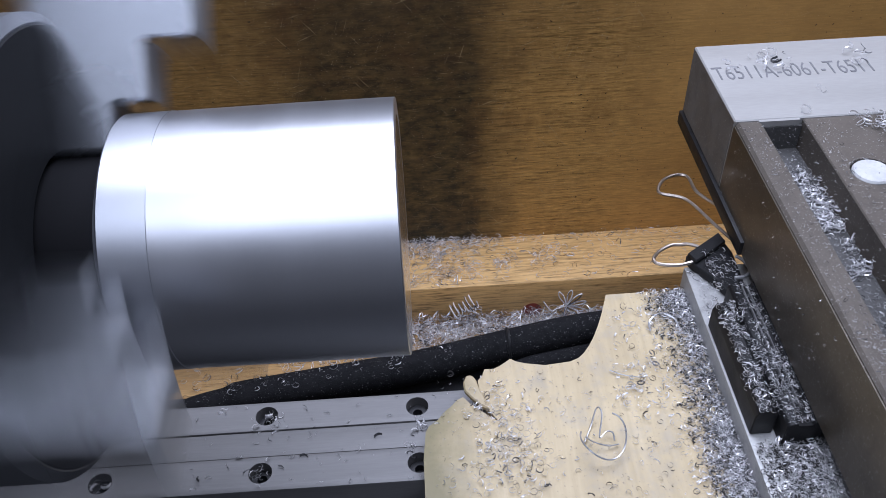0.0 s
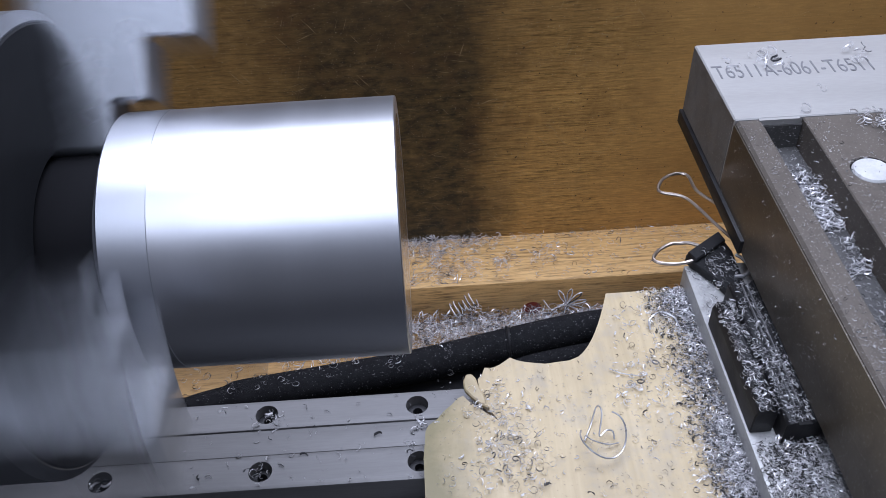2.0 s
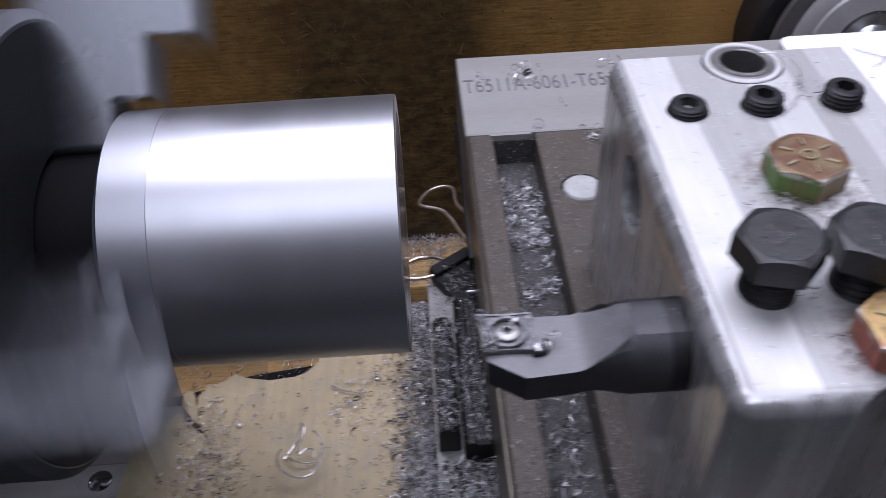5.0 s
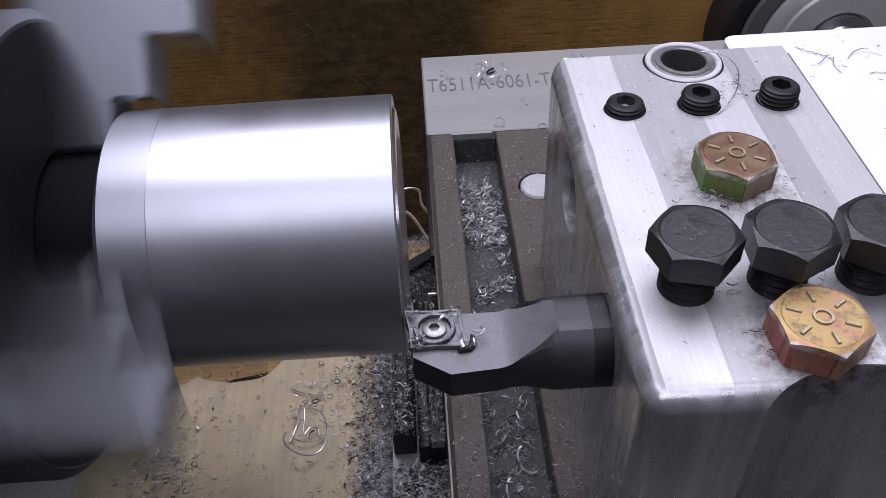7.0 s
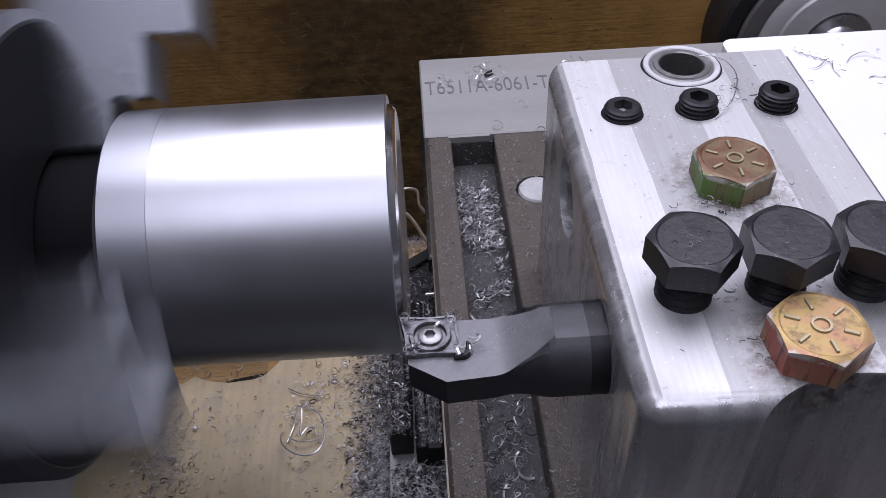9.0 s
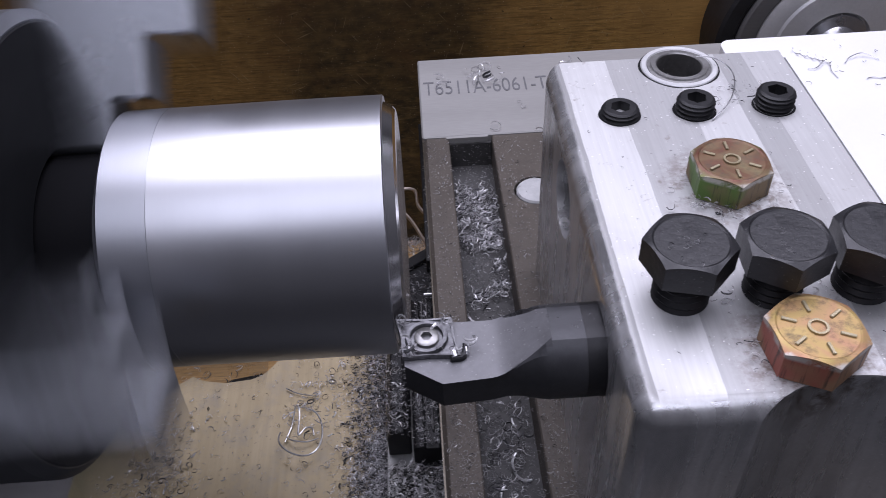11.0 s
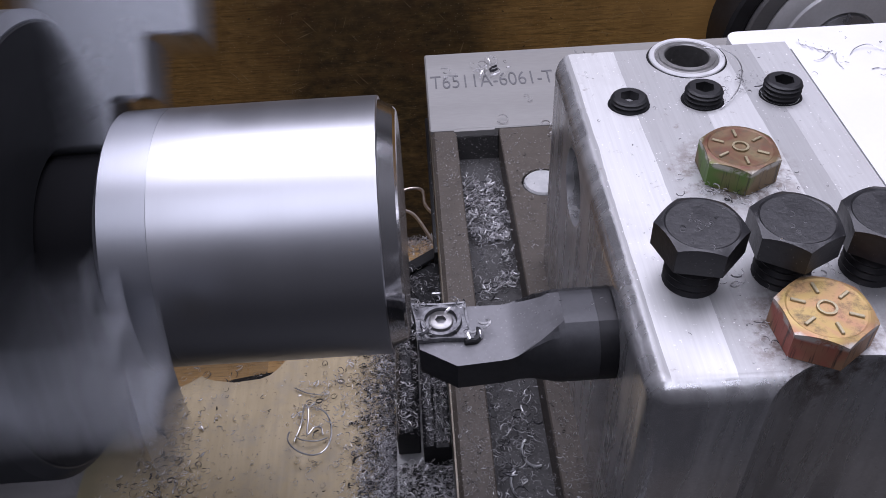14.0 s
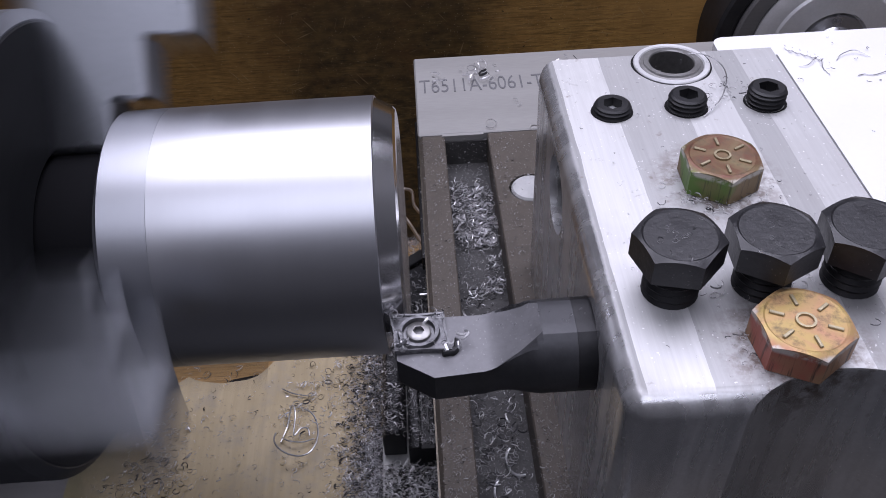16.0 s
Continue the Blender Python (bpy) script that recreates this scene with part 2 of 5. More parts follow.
MAT_STEEL = simple("bright_steel", (0.55, 0.55, 0.57), (0.68, 0.68, 0.7), (0.25, 0.4), 1.0, 120)
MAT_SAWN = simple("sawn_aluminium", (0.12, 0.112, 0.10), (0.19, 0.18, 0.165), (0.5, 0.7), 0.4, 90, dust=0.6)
MAT_WIRE = simple("nickel_wire", (0.46, 0.39, 0.33), (0.62, 0.55, 0.49), (0.3, 0.42), 1.0, 120)
MAT_SADDLE = simple("saddle_aluminium", (0.34, 0.34, 0.335), (0.47, 0.47, 0.46), (0.45, 0.6), 0.5, 160, dust=0.4)
MAT_BORE = simple("oily_bronze", (0.035, 0.022, 0.016), (0.09, 0.06, 0.045), (0.35, 0.5), 0.4, 120)
MAT_BUSH = simple("bushing_steel", (0.20, 0.195, 0.19), (0.38, 0.375, 0.37), (0.3, 0.45), 0.8, 90)
MAT_DIAL = simple("dial_alloy", (0.60, 0.60, 0.605), (0.74, 0.74, 0.745), (0.4, 0.55), 0.4, 60)
MAT_WHITE = simple("white_acrylic", (0.80, 0.80, 0.81), (0.84, 0.84, 0.85), (0.35, 0.5), 0.0, 40)
MAT_NYLON = simple("white_nylon", (0.36, 0.37, 0.37), (0.54, 0.54, 0.54), (0.4, 0.6), 0.0, 160)


def chip_metal():
    """Chips: bright on one, dull and dark on the next."""
    m = Nodes("aluminium_chip", metal=0.4)
    geo = m.tree.nodes.new("ShaderNodeNewGeometry").outputs["Random Per Island"]
    m.put("Base Color", m.ramp(geo, (0.0, (0.05, 0.05, 0.055)), (0.16, (0.20, 0.20, 0.21)), (0.32, (0.80, 0.79, 0.80)), (1.0, (0.96, 0.95, 0.96))))
    m.put("Roughness", m.ramp(m.noise(300), (0.3, 0.14), (0.7, 0.36)))
    return m.mat


MAT_CHIP = chip_metal()
MAT_CURL = simple("bright_swarf", (0.42, 0.42, 0.43), (0.80, 0.80, 0.81), (0.25, 0.4), 0.75, 200)
MAT_INK = simple("grey_ink", (0.10, 0.10, 0.105), (0.20, 0.20, 0.21), (0.6, 0.8), 0.0, 300)
MAT_PLASTER = simple("room_plaster", (0.10, 0.10, 0.102), (0.14, 0.14, 0.142), (0.8, 0.9), 0.0, 4)
MAT_RED = simple("red_paint", (0.16, 0.022, 0.012), (0.26, 0.035, 0.016), (0.5, 0.7), 0.0, 200)


def zinc(name, face, face_b, flank, flank_b):
    """Yellow-passivated zinc: face and flanks tinted apart, dark streaks down the flanks, corners scuffed to bare metal."""
    m = Nodes(name, 0.40, 0.30)
    z = m.axis(2)
    patches = m.noise(95, 3, 0.55, None, 0.9)
    top = m.mix(m.ramp(patches, (0.40, 0.0), (0.60, 1.0)), face, face_b)
    top = m.mix(m.ramp(m.noise(420, 4, 0.7), (0.50, 0.0), (0.68, 0.75)), top, (0.10, 0.075, 0.05))
    side = m.mix(m.ramp(m.noise(110, 2, 0.5), (0.42, 0.0), (0.58, 1.0)), flank, flank_b)
    side = m.mix(m.ramp(m.noise(900, 3, 0.7, m.stretch(1, 1, 0.08)), (0.54, 0.0), (0.66, 0.85)), side, (0.05, 0.045, 0.04))
    c = m.mix(m.ramp(m.span(z, 0.150 * U, 0.178 * U), (0.0, 0.0), (1.0, 1.0)), side, top)
    rim = m.mix(1.0, m.ramp(m.span(z, 0.10 * U, 0.185 * U), (0.35, 0.0), (0.55, 1.0), (0.78, 1.0), (0.86, 0.0)), m.ramp(m.noise(330, 4, 0.7), (0.42, 0.0), (0.56, 0.85)), "MULTIPLY")
    m.put("Base Color", m.mix(rim, c, (0.60, 0.57, 0.52)))
    m.put("Roughness", m.ramp(patches, (0.3, 0.42), (0.7, 0.58)))
    m.bump(m.noise(700), 0.3, 0.00015)
    return m.mat


MAT_ZINC_GREEN = zinc("brown_green_zinc", (0.17, 0.065, 0.04), (0.24, 0.18, 0.095), (0.12, 0.22, 0.05), (0.24, 0.17, 0.09))
MAT_ZINC_PINK = zinc("yellow_pink_zinc", (0.50, 0.355, 0.125), (0.52, 0.265, 0.165), (0.44, 0.14, 0.10), (0.42, 0.24, 0.14))
MAT_MARK = simple("worn_zinc", (0.34, 0.28, 0.17), (0.46, 0.40, 0.28), (0.35, 0.5), 0.7, 200)

# ---- builders ----
ANCHOR = {}


def thing(name, at, label, category, group="", kind=""):
    """An Empty at the base of a thing, at a place in U."""
    ob = new(name)
    ob.location = world(*at)
    ANCHOR[ob.name] = Vector(at)
    return tagged(ob, label, category, group, kind)


def mesh_of(name, bm, material, at, smooth=35):
    bmesh.ops.recalc_face_normals(bm, faces=bm.faces)
    for v in bm.verts:
        v.co = (v.co - Vector(at)) * U
    for f in bm.faces:
        f.smooth = True
    for e in bm.edges:
        if len(e.link_faces) != 2 or e.calc_face_angle(0) > radians(smooth):
            e.smooth = False
    me = bpy.data.meshes.new(name)
    bm.to_mesh(me)
    bm.free()
    me.materials.append(material)
    return me


def part(name, bm, material, parent, label="", smooth=35):
    """Links a bmesh, built in U counted from the eye, as one mesh under a thing or a part."""
    at = ANCHOR[parent.name]
    ob = new(name, mesh_of(name, bm, material, at, smooth))
    ob.parent = parent
    ANCHOR[ob.name] = at
    return tagged(ob, label)


def single(name, bm, material, at, label, category, group="", kind="", smooth=35):
    """A thing that is one mesh."""
    ob = new(name, mesh_of(name, bm, material, at, smooth))
    ob.location = world(*at)
    ANCHOR[ob.name] = Vector(at)
    return tagged(ob, label, category, group, kind)


def box(x0, x1, y0, y1, z0, z1, bevel=0.0, seg=2, bm=None):
    own = bmesh.new()
    bmesh.ops.create_cube(own, size=1)
    for v in own.verts:
        v.co = ((x0 + x1) / 2 + v.co.x * (x1 - x0), (y0 + y1) / 2 + v.co.y * (y1 - y0), (z0 + z1) / 2 + v.co.z * (z1 - z0))
    if bevel:
        bmesh.ops.bevel(own, geom=own.edges[:], offset=bevel, segments=seg, profile=0.5, affect="EDGES")
    return merged(bm, own)


def merged(bm, own):
    if bm is None:
        return own
    me = bpy.data.meshes.new("tmp")
    own.to_mesh(me)
    own.free()
    bm.from_mesh(me)
    bpy.data.meshes.remove(me)
    return bm


def prism(points, axis, a, b, bevel=0.0, seg=2, bm=None):
    """A polygon swept along an axis. Points: (x, y) for z, (x, z) for y, (y, z) for x."""
    own = bmesh.new()
    put = {"z": lambda p, h: (p[0], p[1], h), "y": lambda p, h: (p[0], h, p[1]), "x": lambda p, h: (h, p[0], p[1])}[axis]
    low = [own.verts.new(put(p, a)) for p in points]
    top = [own.verts.new(put(p, b)) for p in points]
    own.faces.new(low)
    own.faces.new(top)
    for i in range(len(points)):
        j = (i + 1) % len(points)
        own.faces.new((low[i], low[j], top[j], top[i]))
    bmesh.ops.recalc_face_normals(own, faces=own.faces)
    if bevel:
        bmesh.ops.bevel(own, geom=own.edges[:], offset=bevel, segments=seg, profile=0.5, affect="EDGES")
    return merged(bm, own)


def lathe(profile, axis, at, seg=48, bm=None, closed=False):
    """Turns (height, radius) points about an axis through at."""
    own = bmesh.new()
    at = Vector(at)
    rings = []
    for h, r in profile:
        ring = []
        for i in range(seg):
            c, s = r * math.cos(2 * math.pi * i / seg), r * math.sin(2 * math.pi * i / seg)
            ring.append(own.verts.new(at + Vector({"x": (h, c, s), "y": (s, h, c), "z": (c, s, h)}[axis])))
        rings.append(ring)
    pairs = list(zip(rings, rings[1:])) + ([(rings[-1], rings[0])] if closed else [])
    for a, b in pairs:
        for i in range(seg):
            own.faces.new((a[i], a[(i + 1) % seg], b[(i + 1) % seg], b[i]))
    if not closed:
        own.faces.new(rings[0])
        own.faces.new(rings[-1])
    return merged(bm, own)


def tube(path, r, sides=8, bm=None):
    """A round wire along a path; r may be one radius or one a point."""
    own = bmesh.new()
    path = [Vector(p) for p in path]
    rings = []
    for i, p in enumerate(path):
        d = (path[min(i + 1, len(path) - 1)] - path[max(i - 1, 0)]).normalized()
        a = d.cross(Vector((0.31, 0.2, 0.93))).normalized()
        b = d.cross(a)
        rr = r[i] if isinstance(r, (list, tuple)) else r
        rings.append([own.verts.new(p + rr * (math.cos(k) * a + math.sin(k) * b)) for k in (2 * math.pi * j / sides for j in range(sides))])
    for a, b in zip(rings, rings[1:]):
        for i in range(sides):
            own.faces.new((a[i], a[(i + 1) % sides], b[(i + 1) % sides], b[i]))
    own.faces.new(rings[0])
    own.faces.new(rings[-1])
    return merged(bm, own)


def curve_through(points, steps=8):
    """Catmull-Rom points through the given ones."""
    p = [Vector(q) for q in points]
    p = [2 * p[0] - p[1]] + p + [2 * p[-1] - p[-2]]
    out = []
    for i in range(1, len(p) - 2):
        for k in range(steps):
            t = k / steps
            out.append(0.5 * (2 * p[i] + (p[i + 1] - p[i - 1]) * t + (2 * p[i - 1] - 5 * p[i] + 4 * p[i + 1] - p[i + 2]) * t * t
                              + (3 * p[i] - p[i - 1] - 3 * p[i + 1] + p[i + 2]) * t ** 3))
    return out + [p[-2]]


def drilled(bm, *cutters):
    """Cuts the cutters' shapes out of a bmesh and returns it."""
    made = []

    def temp(b):
        bmesh.ops.recalc_face_normals(b, faces=b.faces)
        me = bpy.data.meshes.new("tmp")
        b.to_mesh(me)
        b.free()
        made.append(new("tmp", me))
        return made[-1]

    base = temp(bm)
    for c in cutters:
        mod = base.modifiers.new("cut", "BOOLEAN")
        mod.operation, mod.solver, mod.object = "DIFFERENCE", "EXACT", temp(c)
    out = bmesh.new()
    graph = bpy.context.evaluated_depsgraph_get()
    graph.update()
    me = bpy.data.meshes.new_from_object(base.evaluated_get(graph))
    out.from_mesh(me)
    bpy.data.meshes.remove(me)
    for o in made:
        data = o.data
        bpy.data.objects.remove(o)
        bpy.data.meshes.remove(data)
    return out


def hexagon(r, x, y, turn=0.0):
    return [(x + r * math.cos(math.pi / 3 * k + turn), y + r * math.sin(math.pi / 3 * k + turn)) for k in range(6)]


RIDES_X, RIDES_XY, SPINS = [], [], []

# ---- setting ----
WALL_Y, LEDGE_Y, LEDGE_Z = 10.594, 9.462, -9.633
single("wall_back", box(-14, 16, WALL_Y, WALL_Y + 0.5, FLOOR_Z, -2.5), MAT_BOARD, (0, WALL_Y, FLOOR_Z), "oil-stained brown wooden backboard behind the lathe", "wall", kind="structure")
single("floor", box(-14, 16, -10, 24, FLOOR_Z - 0.5, FLOOR_Z), MAT_TRAY, (0, 0, FLOOR_Z - 0.5), "wooden tray floor under the lathe", "floor", kind="structure")
single("trim_ledge", box(-13.98, 15.98, LEDGE_Y, WALL_Y - 0.01, FLOOR_Z + 0.004, LEDGE_Z, 0.03), MAT_LEDGE, (0, LEDGE_Y, FLOOR_Z), "light pine strip along the foot of the backboard", "trim", kind="structure")
for nm, b in (("wall_left", (-14.5, -14.01, -10, 24, -11, 19)), ("wall_right", (16.01, 16.5, -10, 24, -11, 19)), ("wall_far", (-14.5, 16.5, 24.01, 24.5, -11, 19)), ("wall_front", (-14.5, 16.5, -10.5, -10.01, -11, 19)),
              ("ceiling", (-14.5, 16.5, -10.5, 24.5, 19.01, 19.5))):
    single(nm, box(*b), MAT_PLASTER, (b[0], b[2], b[4]), "plain dull grey workshop " + nm.split("_")[0], nm.split("_")[0], kind="structure")

# ---- rail and bed ----
RAIL_Z = -6.92
rail = thing("linear_rail", (0, 4.83, RAIL_Z - 0.45), "ground steel linear rail with counterbored screw holes", "rail")
HOLES_X = [-1.72 + 1.50 * k for k in range(-2, 4)]
for nm, y0, y1, hy in (("rear_land", 5.0, 5.34, 5.172), ("front_land", 4.33, 4.70, 4.52)):
    cuts = [lathe([(-0.3, 0.112), (0.2, 0.112)], "z", (hx, hy, RAIL_Z), 24) for hx in HOLES_X]
    part(nm, drilled(box(-6, 6, y0, y1, RAIL_Z - 0.45, RAIL_Z, 0.012), *cuts), MAT_RAIL, rail)
    for hx in HOLES_X:
        b = lathe([(RAIL_Z - 0.30, 0.109), (RAIL_Z - 0.13, 0.109), (RAIL_Z - 0.12, 0.1), (RAIL_Z - 0.12, 0.05), (RAIL_Z - 0.2, 0.045)], "z", (hx, hy, 0), 20)
        part("cap_screw", b, MAT_BLACK, rail, "black socket cap screw sunk in the rail")
part("middle_land", box(-6, 6, 4.708, 4.992, RAIL_Z - 0.45, RAIL_Z - 0.012, 0.008), MAT_RAIL, rail)
bed = thing("lathe_bed", (0, 4.83, FLOOR_Z), "black painted lathe bed under the rail", "lathe bed")
part("front_rib", box(-6, 6, 3.31, 4.19, FLOOR_Z + 0.002, -7.6, 0.03), MAT_BED, bed)
# unseen and added: keeps the reflection in the work's lower side dark
part("front_slab", box(-13.9, 15.9, -9.95, 3.3, FLOOR_Z + 0.002, -7.6, 0.05), MAT_FRONT_SLAB, bed, "unseen dark slab in front, added for reflections")
part("bed_beam", box(-6, 6, 4.2, 5.42, FLOOR_Z + 0.002, RAIL_Z - 0.455, 0.03), MAT_BED, bed)
part("rear_flange", box(-6, 6, 5.425, 6.02, FLOOR_Z + 0.002, -7.62, 0.02), MAT_BED, bed)
part("cable_shelf", box(-0.75, 6, 6.022, 6.28, FLOOR_Z + 0.002, -7.63, 0.02), MAT_BED, bed)
part("edge_rod", tube([(-6, 4.235, RAIL_Z - 0.33), (6, 4.235, RAIL_Z - 0.33)], 0.035, 12), MAT_STEEL, bed, "bright steel edge rod")
head = thing("headstock", (-5.4, 4.0, FLOOR_Z), "black painted lathe headstock carrying the chuck", "headstock")
part("housing", box(-7.5, -4.25, 1.6, 6.4, FLOOR_Z + 0.002, -0.8, 0.2, 4), MAT_BED, head)
part("spindle_nose", lathe([(-4.6, 0.8), (-3.52, 0.8)], "x", (0, AXIS_Y, AXIS_Z), 48), MAT_STEEL, head)

# ---- hose ----
hose = thing("cable_hose", (0, 6.0, FLOOR_Z), "black foam-sleeved cable hose lying behind the rail", "hose")
hose_path = curve_through([(-4.2, 5.3, -8.3), (-3.0, 5.66, -7.62), (-2.306, 5.768, -7.42), (-1.333, 5.90, -7.4), (-0.207, 6.064, -7.4), (0.829, 6.29, -7.4), (1.829, 6.47, -7.4), (3.2, 6.6, -7.5), (6.5, 6.5, -8.0)])
part("foam_sleeve", tube(hose_path, [0.16 if p.x < -2.2 else 0.19 for p in hose_path], 20), MAT_HOSE, hose)
part("cable", tube(curve_through([(-0.4, 5.75, -8.2), (0.6, 5.92, -7.60), (1.4, 6.14, -7.52), (3.4, 6.34, -7.6), (6.5, 6.2, -8.2)]), 0.12, 12), MAT_HOSE, hose)
part("cable_tie", tube([(0.82, 6.285 + 0.197 * math.cos(k), -7.4 + 0.197 * math.sin(k)) for k in (0.3 * j for j in range(22))], 0.022, 6), MAT_PLASTIC, hose, "black cable tie")
for hx in (-1.0, 2.4):
    part("hose_prop", box(hx - 0.12, hx + 0.12, 5.85 if hx < 0 else 6.4, 6.05 if hx < 0 else 6.6, FLOOR_Z + 0.002, -7.5, 0.02), MAT_BED, hose)

# ---- chuck and work ----
FACE_X = -2.19
chuck = thing("lathe_chuck", (FACE_X, AXIS_Y, AXIS_Z), "spinning grey steel three-jaw lathe chuck", "lathe chuck")
part("chuck_body", lathe([(-3.5, 1.0), (-3.5, 1.42), (-3.46, 1.46), (-2.86, 1.46), (-2.82, 1.43), (-2.82, 1.39), (-2.78, 1.39), (-2.78, 1.42), (-2.25, 1.42), (FACE_X, 1.36), (FACE_X, 0.66), (-2.7, 0.64)], "x", (0, AXIS_Y, AXIS_Z), 96), MAT_CHUCK, chuck)
part("face_ring", lathe([(FACE_X + 0.002, 0.60), (FACE_X + 0.002, 1.35), (FACE_X + 0.012, 1.34), (FACE_X + 0.012, 0.61)], "x", (0, AXIS_Y, AXIS_Z), 96, closed=True), MAT_FACE, chuck, "turned chuck face, blackened to stand for its shade")


def jaw(phi):
    """A stepped outside jaw; phi: degrees from +y towards +z."""
    outline = [(0.56, -2.3), (0.56, -1.86), (0.58, -1.84), (0.83, -1.84), (0.85, -1.82), (0.85, -1.64), (0.87, -1.615), (1.19, -1.615), (1.22, -1.59), (1.22, -1.34), (1.25, -1.31), (1.66, -1.31), (1.72, -1.37), (1.72, -2.3)]
    bm = bmesh.new()
    a = radians(phi)
    er, et = Vector((0, math.cos(a), math.sin(a))), Vector((0, -math.sin(a), math.cos(a)))
    c = Vector((0, AXIS_Y, AXIS_Z))
    sides = [[bm.verts.new(c + Vector((x, 0, 0)) + r * er + w * et) for r, x in outline] for w in (-0.22, 0.22)]
    bm.faces.new(sides[0])
    bm.faces.new(sides[1])
    n = len(outline)
    for i in range(n):
        bm.faces.new((sides[0][i], sides[0][(i + 1) % n], sides[1][(i + 1) % n], sides[1][i]))
    bmesh.ops.recalc_face_normals(bm, faces=bm.faces)
    bmesh.ops.bevel(bm, geom=bm.edges[:], offset=0.015, segments=1, affect="EDGES")
    return bm


for phi in (51.0, 171.0, 291.0):
    claw = part("jaw", jaw(phi), MAT_JAW, chuck, "stepped steel chuck jaw, sides toned down from its ends")
    # side faces get darker steel to take down the light on them
    claw.data.materials.append(MAT_JAW_SIDE)
    for poly in claw.data.polygons:
        if abs(poly.normal.x) < 0.6:
            poly.material_index = 1
SPINS.append(chuck)

END_X, WORK_R = -0.15, 0.803
work = thing("workpiece", (END_X, AXIS_Y, AXIS_Z), "bright turned aluminium cylinder gripped in the chuck", "workpiece")
part("body", lathe([(-1.9, 0.5), (-1.774, 0.785), (-1.762, 0.797), (-1.50, 0.800), (-1.492, 0.795), (-1.2, 0.78), (-1.2, 0.5)], "x", (0, AXIS_Y, AXIS_Z), 128), MAT_RAW, work, "duller band next to the jaws", smooth=8)
part("stub", lathe([(-2.7, 0.555), (-1.80, 0.555)], "x", (0, AXIS_Y, AXIS_Z), 64), MAT_STUB, work, "stub held in the jaws, black for the gap's shade")
sleeve = part("blank", lathe([(-1.60, 0.6), (-1.60, 0.7965), (-1.2, WORK_R - 0.003), (-0.8, WORK_R), (END_X - 0.006, WORK_R), (END_X, WORK_R - 0.006), (END_X, 0.3)], "x", (0, AXIS_Y, AXIS_Z), 128), MAT_TURNED, work, "end of the work, cut back by the tool", smooth=8)
BEVEL = 0.135
part("turned_end", lathe([(-1.2, 0.4), (-1.2, 0.79), (END_X - BEVEL - 0.01, WORK_R - 0.004), (END_X - 0.018, WORK_R - 0.072), (END_X - 0.004, WORK_R - 0.092), (END_X + 0.001, WORK_R - 0.112), (END_X + 0.002, 0.3)], "x", (0, AXIS_Y, AXIS_Z), 128), MAT_FRESH, work, "freshly cut bright bevelled end", smooth=8)
SPINS.append(work)

# ---- cross slide: slotted table and end bar ----
TABLE_Z, TABLE_BACK, BAR_Z = -5.08, 7.08, -5.062
table = thing("cross_slide_table", (1.0, 5.0, -6.1), "dark ground-iron slotted cross-slide table with chips", "slide table")
part("left_land", prism([(-0.03, -6.1), (-0.03, TABLE_Z - 0.03), (0.0, TABLE_Z), (0.215, TABLE_Z), (0.225, TABLE_Z - 0.01), (0.225, -5.32), (0.02, -5.32), (0.02, -6.1)], "y", 1.2, TABLE_BACK), MAT_TABLE, table, smooth=20)
part("left_side", box(-0.045, -0.031, 1.2, TABLE_BACK, -6.1, TABLE_Z - 0.04), MAT_SIDE, table, "oily brown side face")
part("slot_floor", box(0.021, 0.84, 1.2, TABLE_BACK - 0.01, -6.1, -5.42), MAT_SLOT, table, "black slot floor")
land = prism([(0.66, -5.419), (0.66, TABLE_Z - 0.012), (0.672, TABLE_Z), (6.4, TABLE_Z), (6.4, -5.419)], "y", 1.2, TABLE_BACK)
part("right_land", drilled(land, lathe([(-5.3, 0.205), (-4.8, 0.205)], "z", (0.99, 6.165, 0), 40)), MAT_TABLE, table, smooth=20)
# added slab hides the bar's bright face; its dark colour holds shade and dirt
part("slot_end", box(0.226, 0.655, TABLE_BACK - 0.04, TABLE_BACK - 0.002, -5.418, BAR_Z - 0.075), MAT_SLOT, table, "slab at the slot's end, dark for shade and dirt")
part("table_core", box(0.841, 6.4, 1.2, TABLE_BACK, -6.1, -5.421), MAT_SIDE, table)
part("nylon_plug", lathe([(-5.3, 0.185), (-5.09, 0.185), (-5.07, 0.17)], "z", (0.99, 6.165, 0), 40), MAT_NYLON, table, "white nylon plug")
RIDES_XY.append(table)

bar = thing("end_bar", (1.0, 7.8, -5.95), "stamped flat aluminium bar across the table's end", "aluminium bar")
part("bar_body", box(-0.045, 6.4, TABLE_BACK + 0.004, 8.60, -5.935, BAR_Z, 0.012, 1), MAT_PLATE, bar)
# thin sheet, darker than the bar, over its left end
part("sawn_end", box(-0.0495, -0.0455, TABLE_BACK + 0.02, 8.585, -5.92, BAR_Z - 0.014), MAT_SAWN, bar, "darker sawn end")
part("bar_lip", box(0.20, 0.62, TABLE_BACK - 0.03, TABLE_BACK + 0.003, BAR_Z - 0.07, BAR_Z - 0.004), MAT_PLATE, bar)
part("rubber_wiper", box(-0.085, 6.4, 6.2, 8.62, -6.12, -5.94, 0.015), MAT_PLASTIC, bar, "black rubber wiper strip")
RIDES_XY.append(bar)


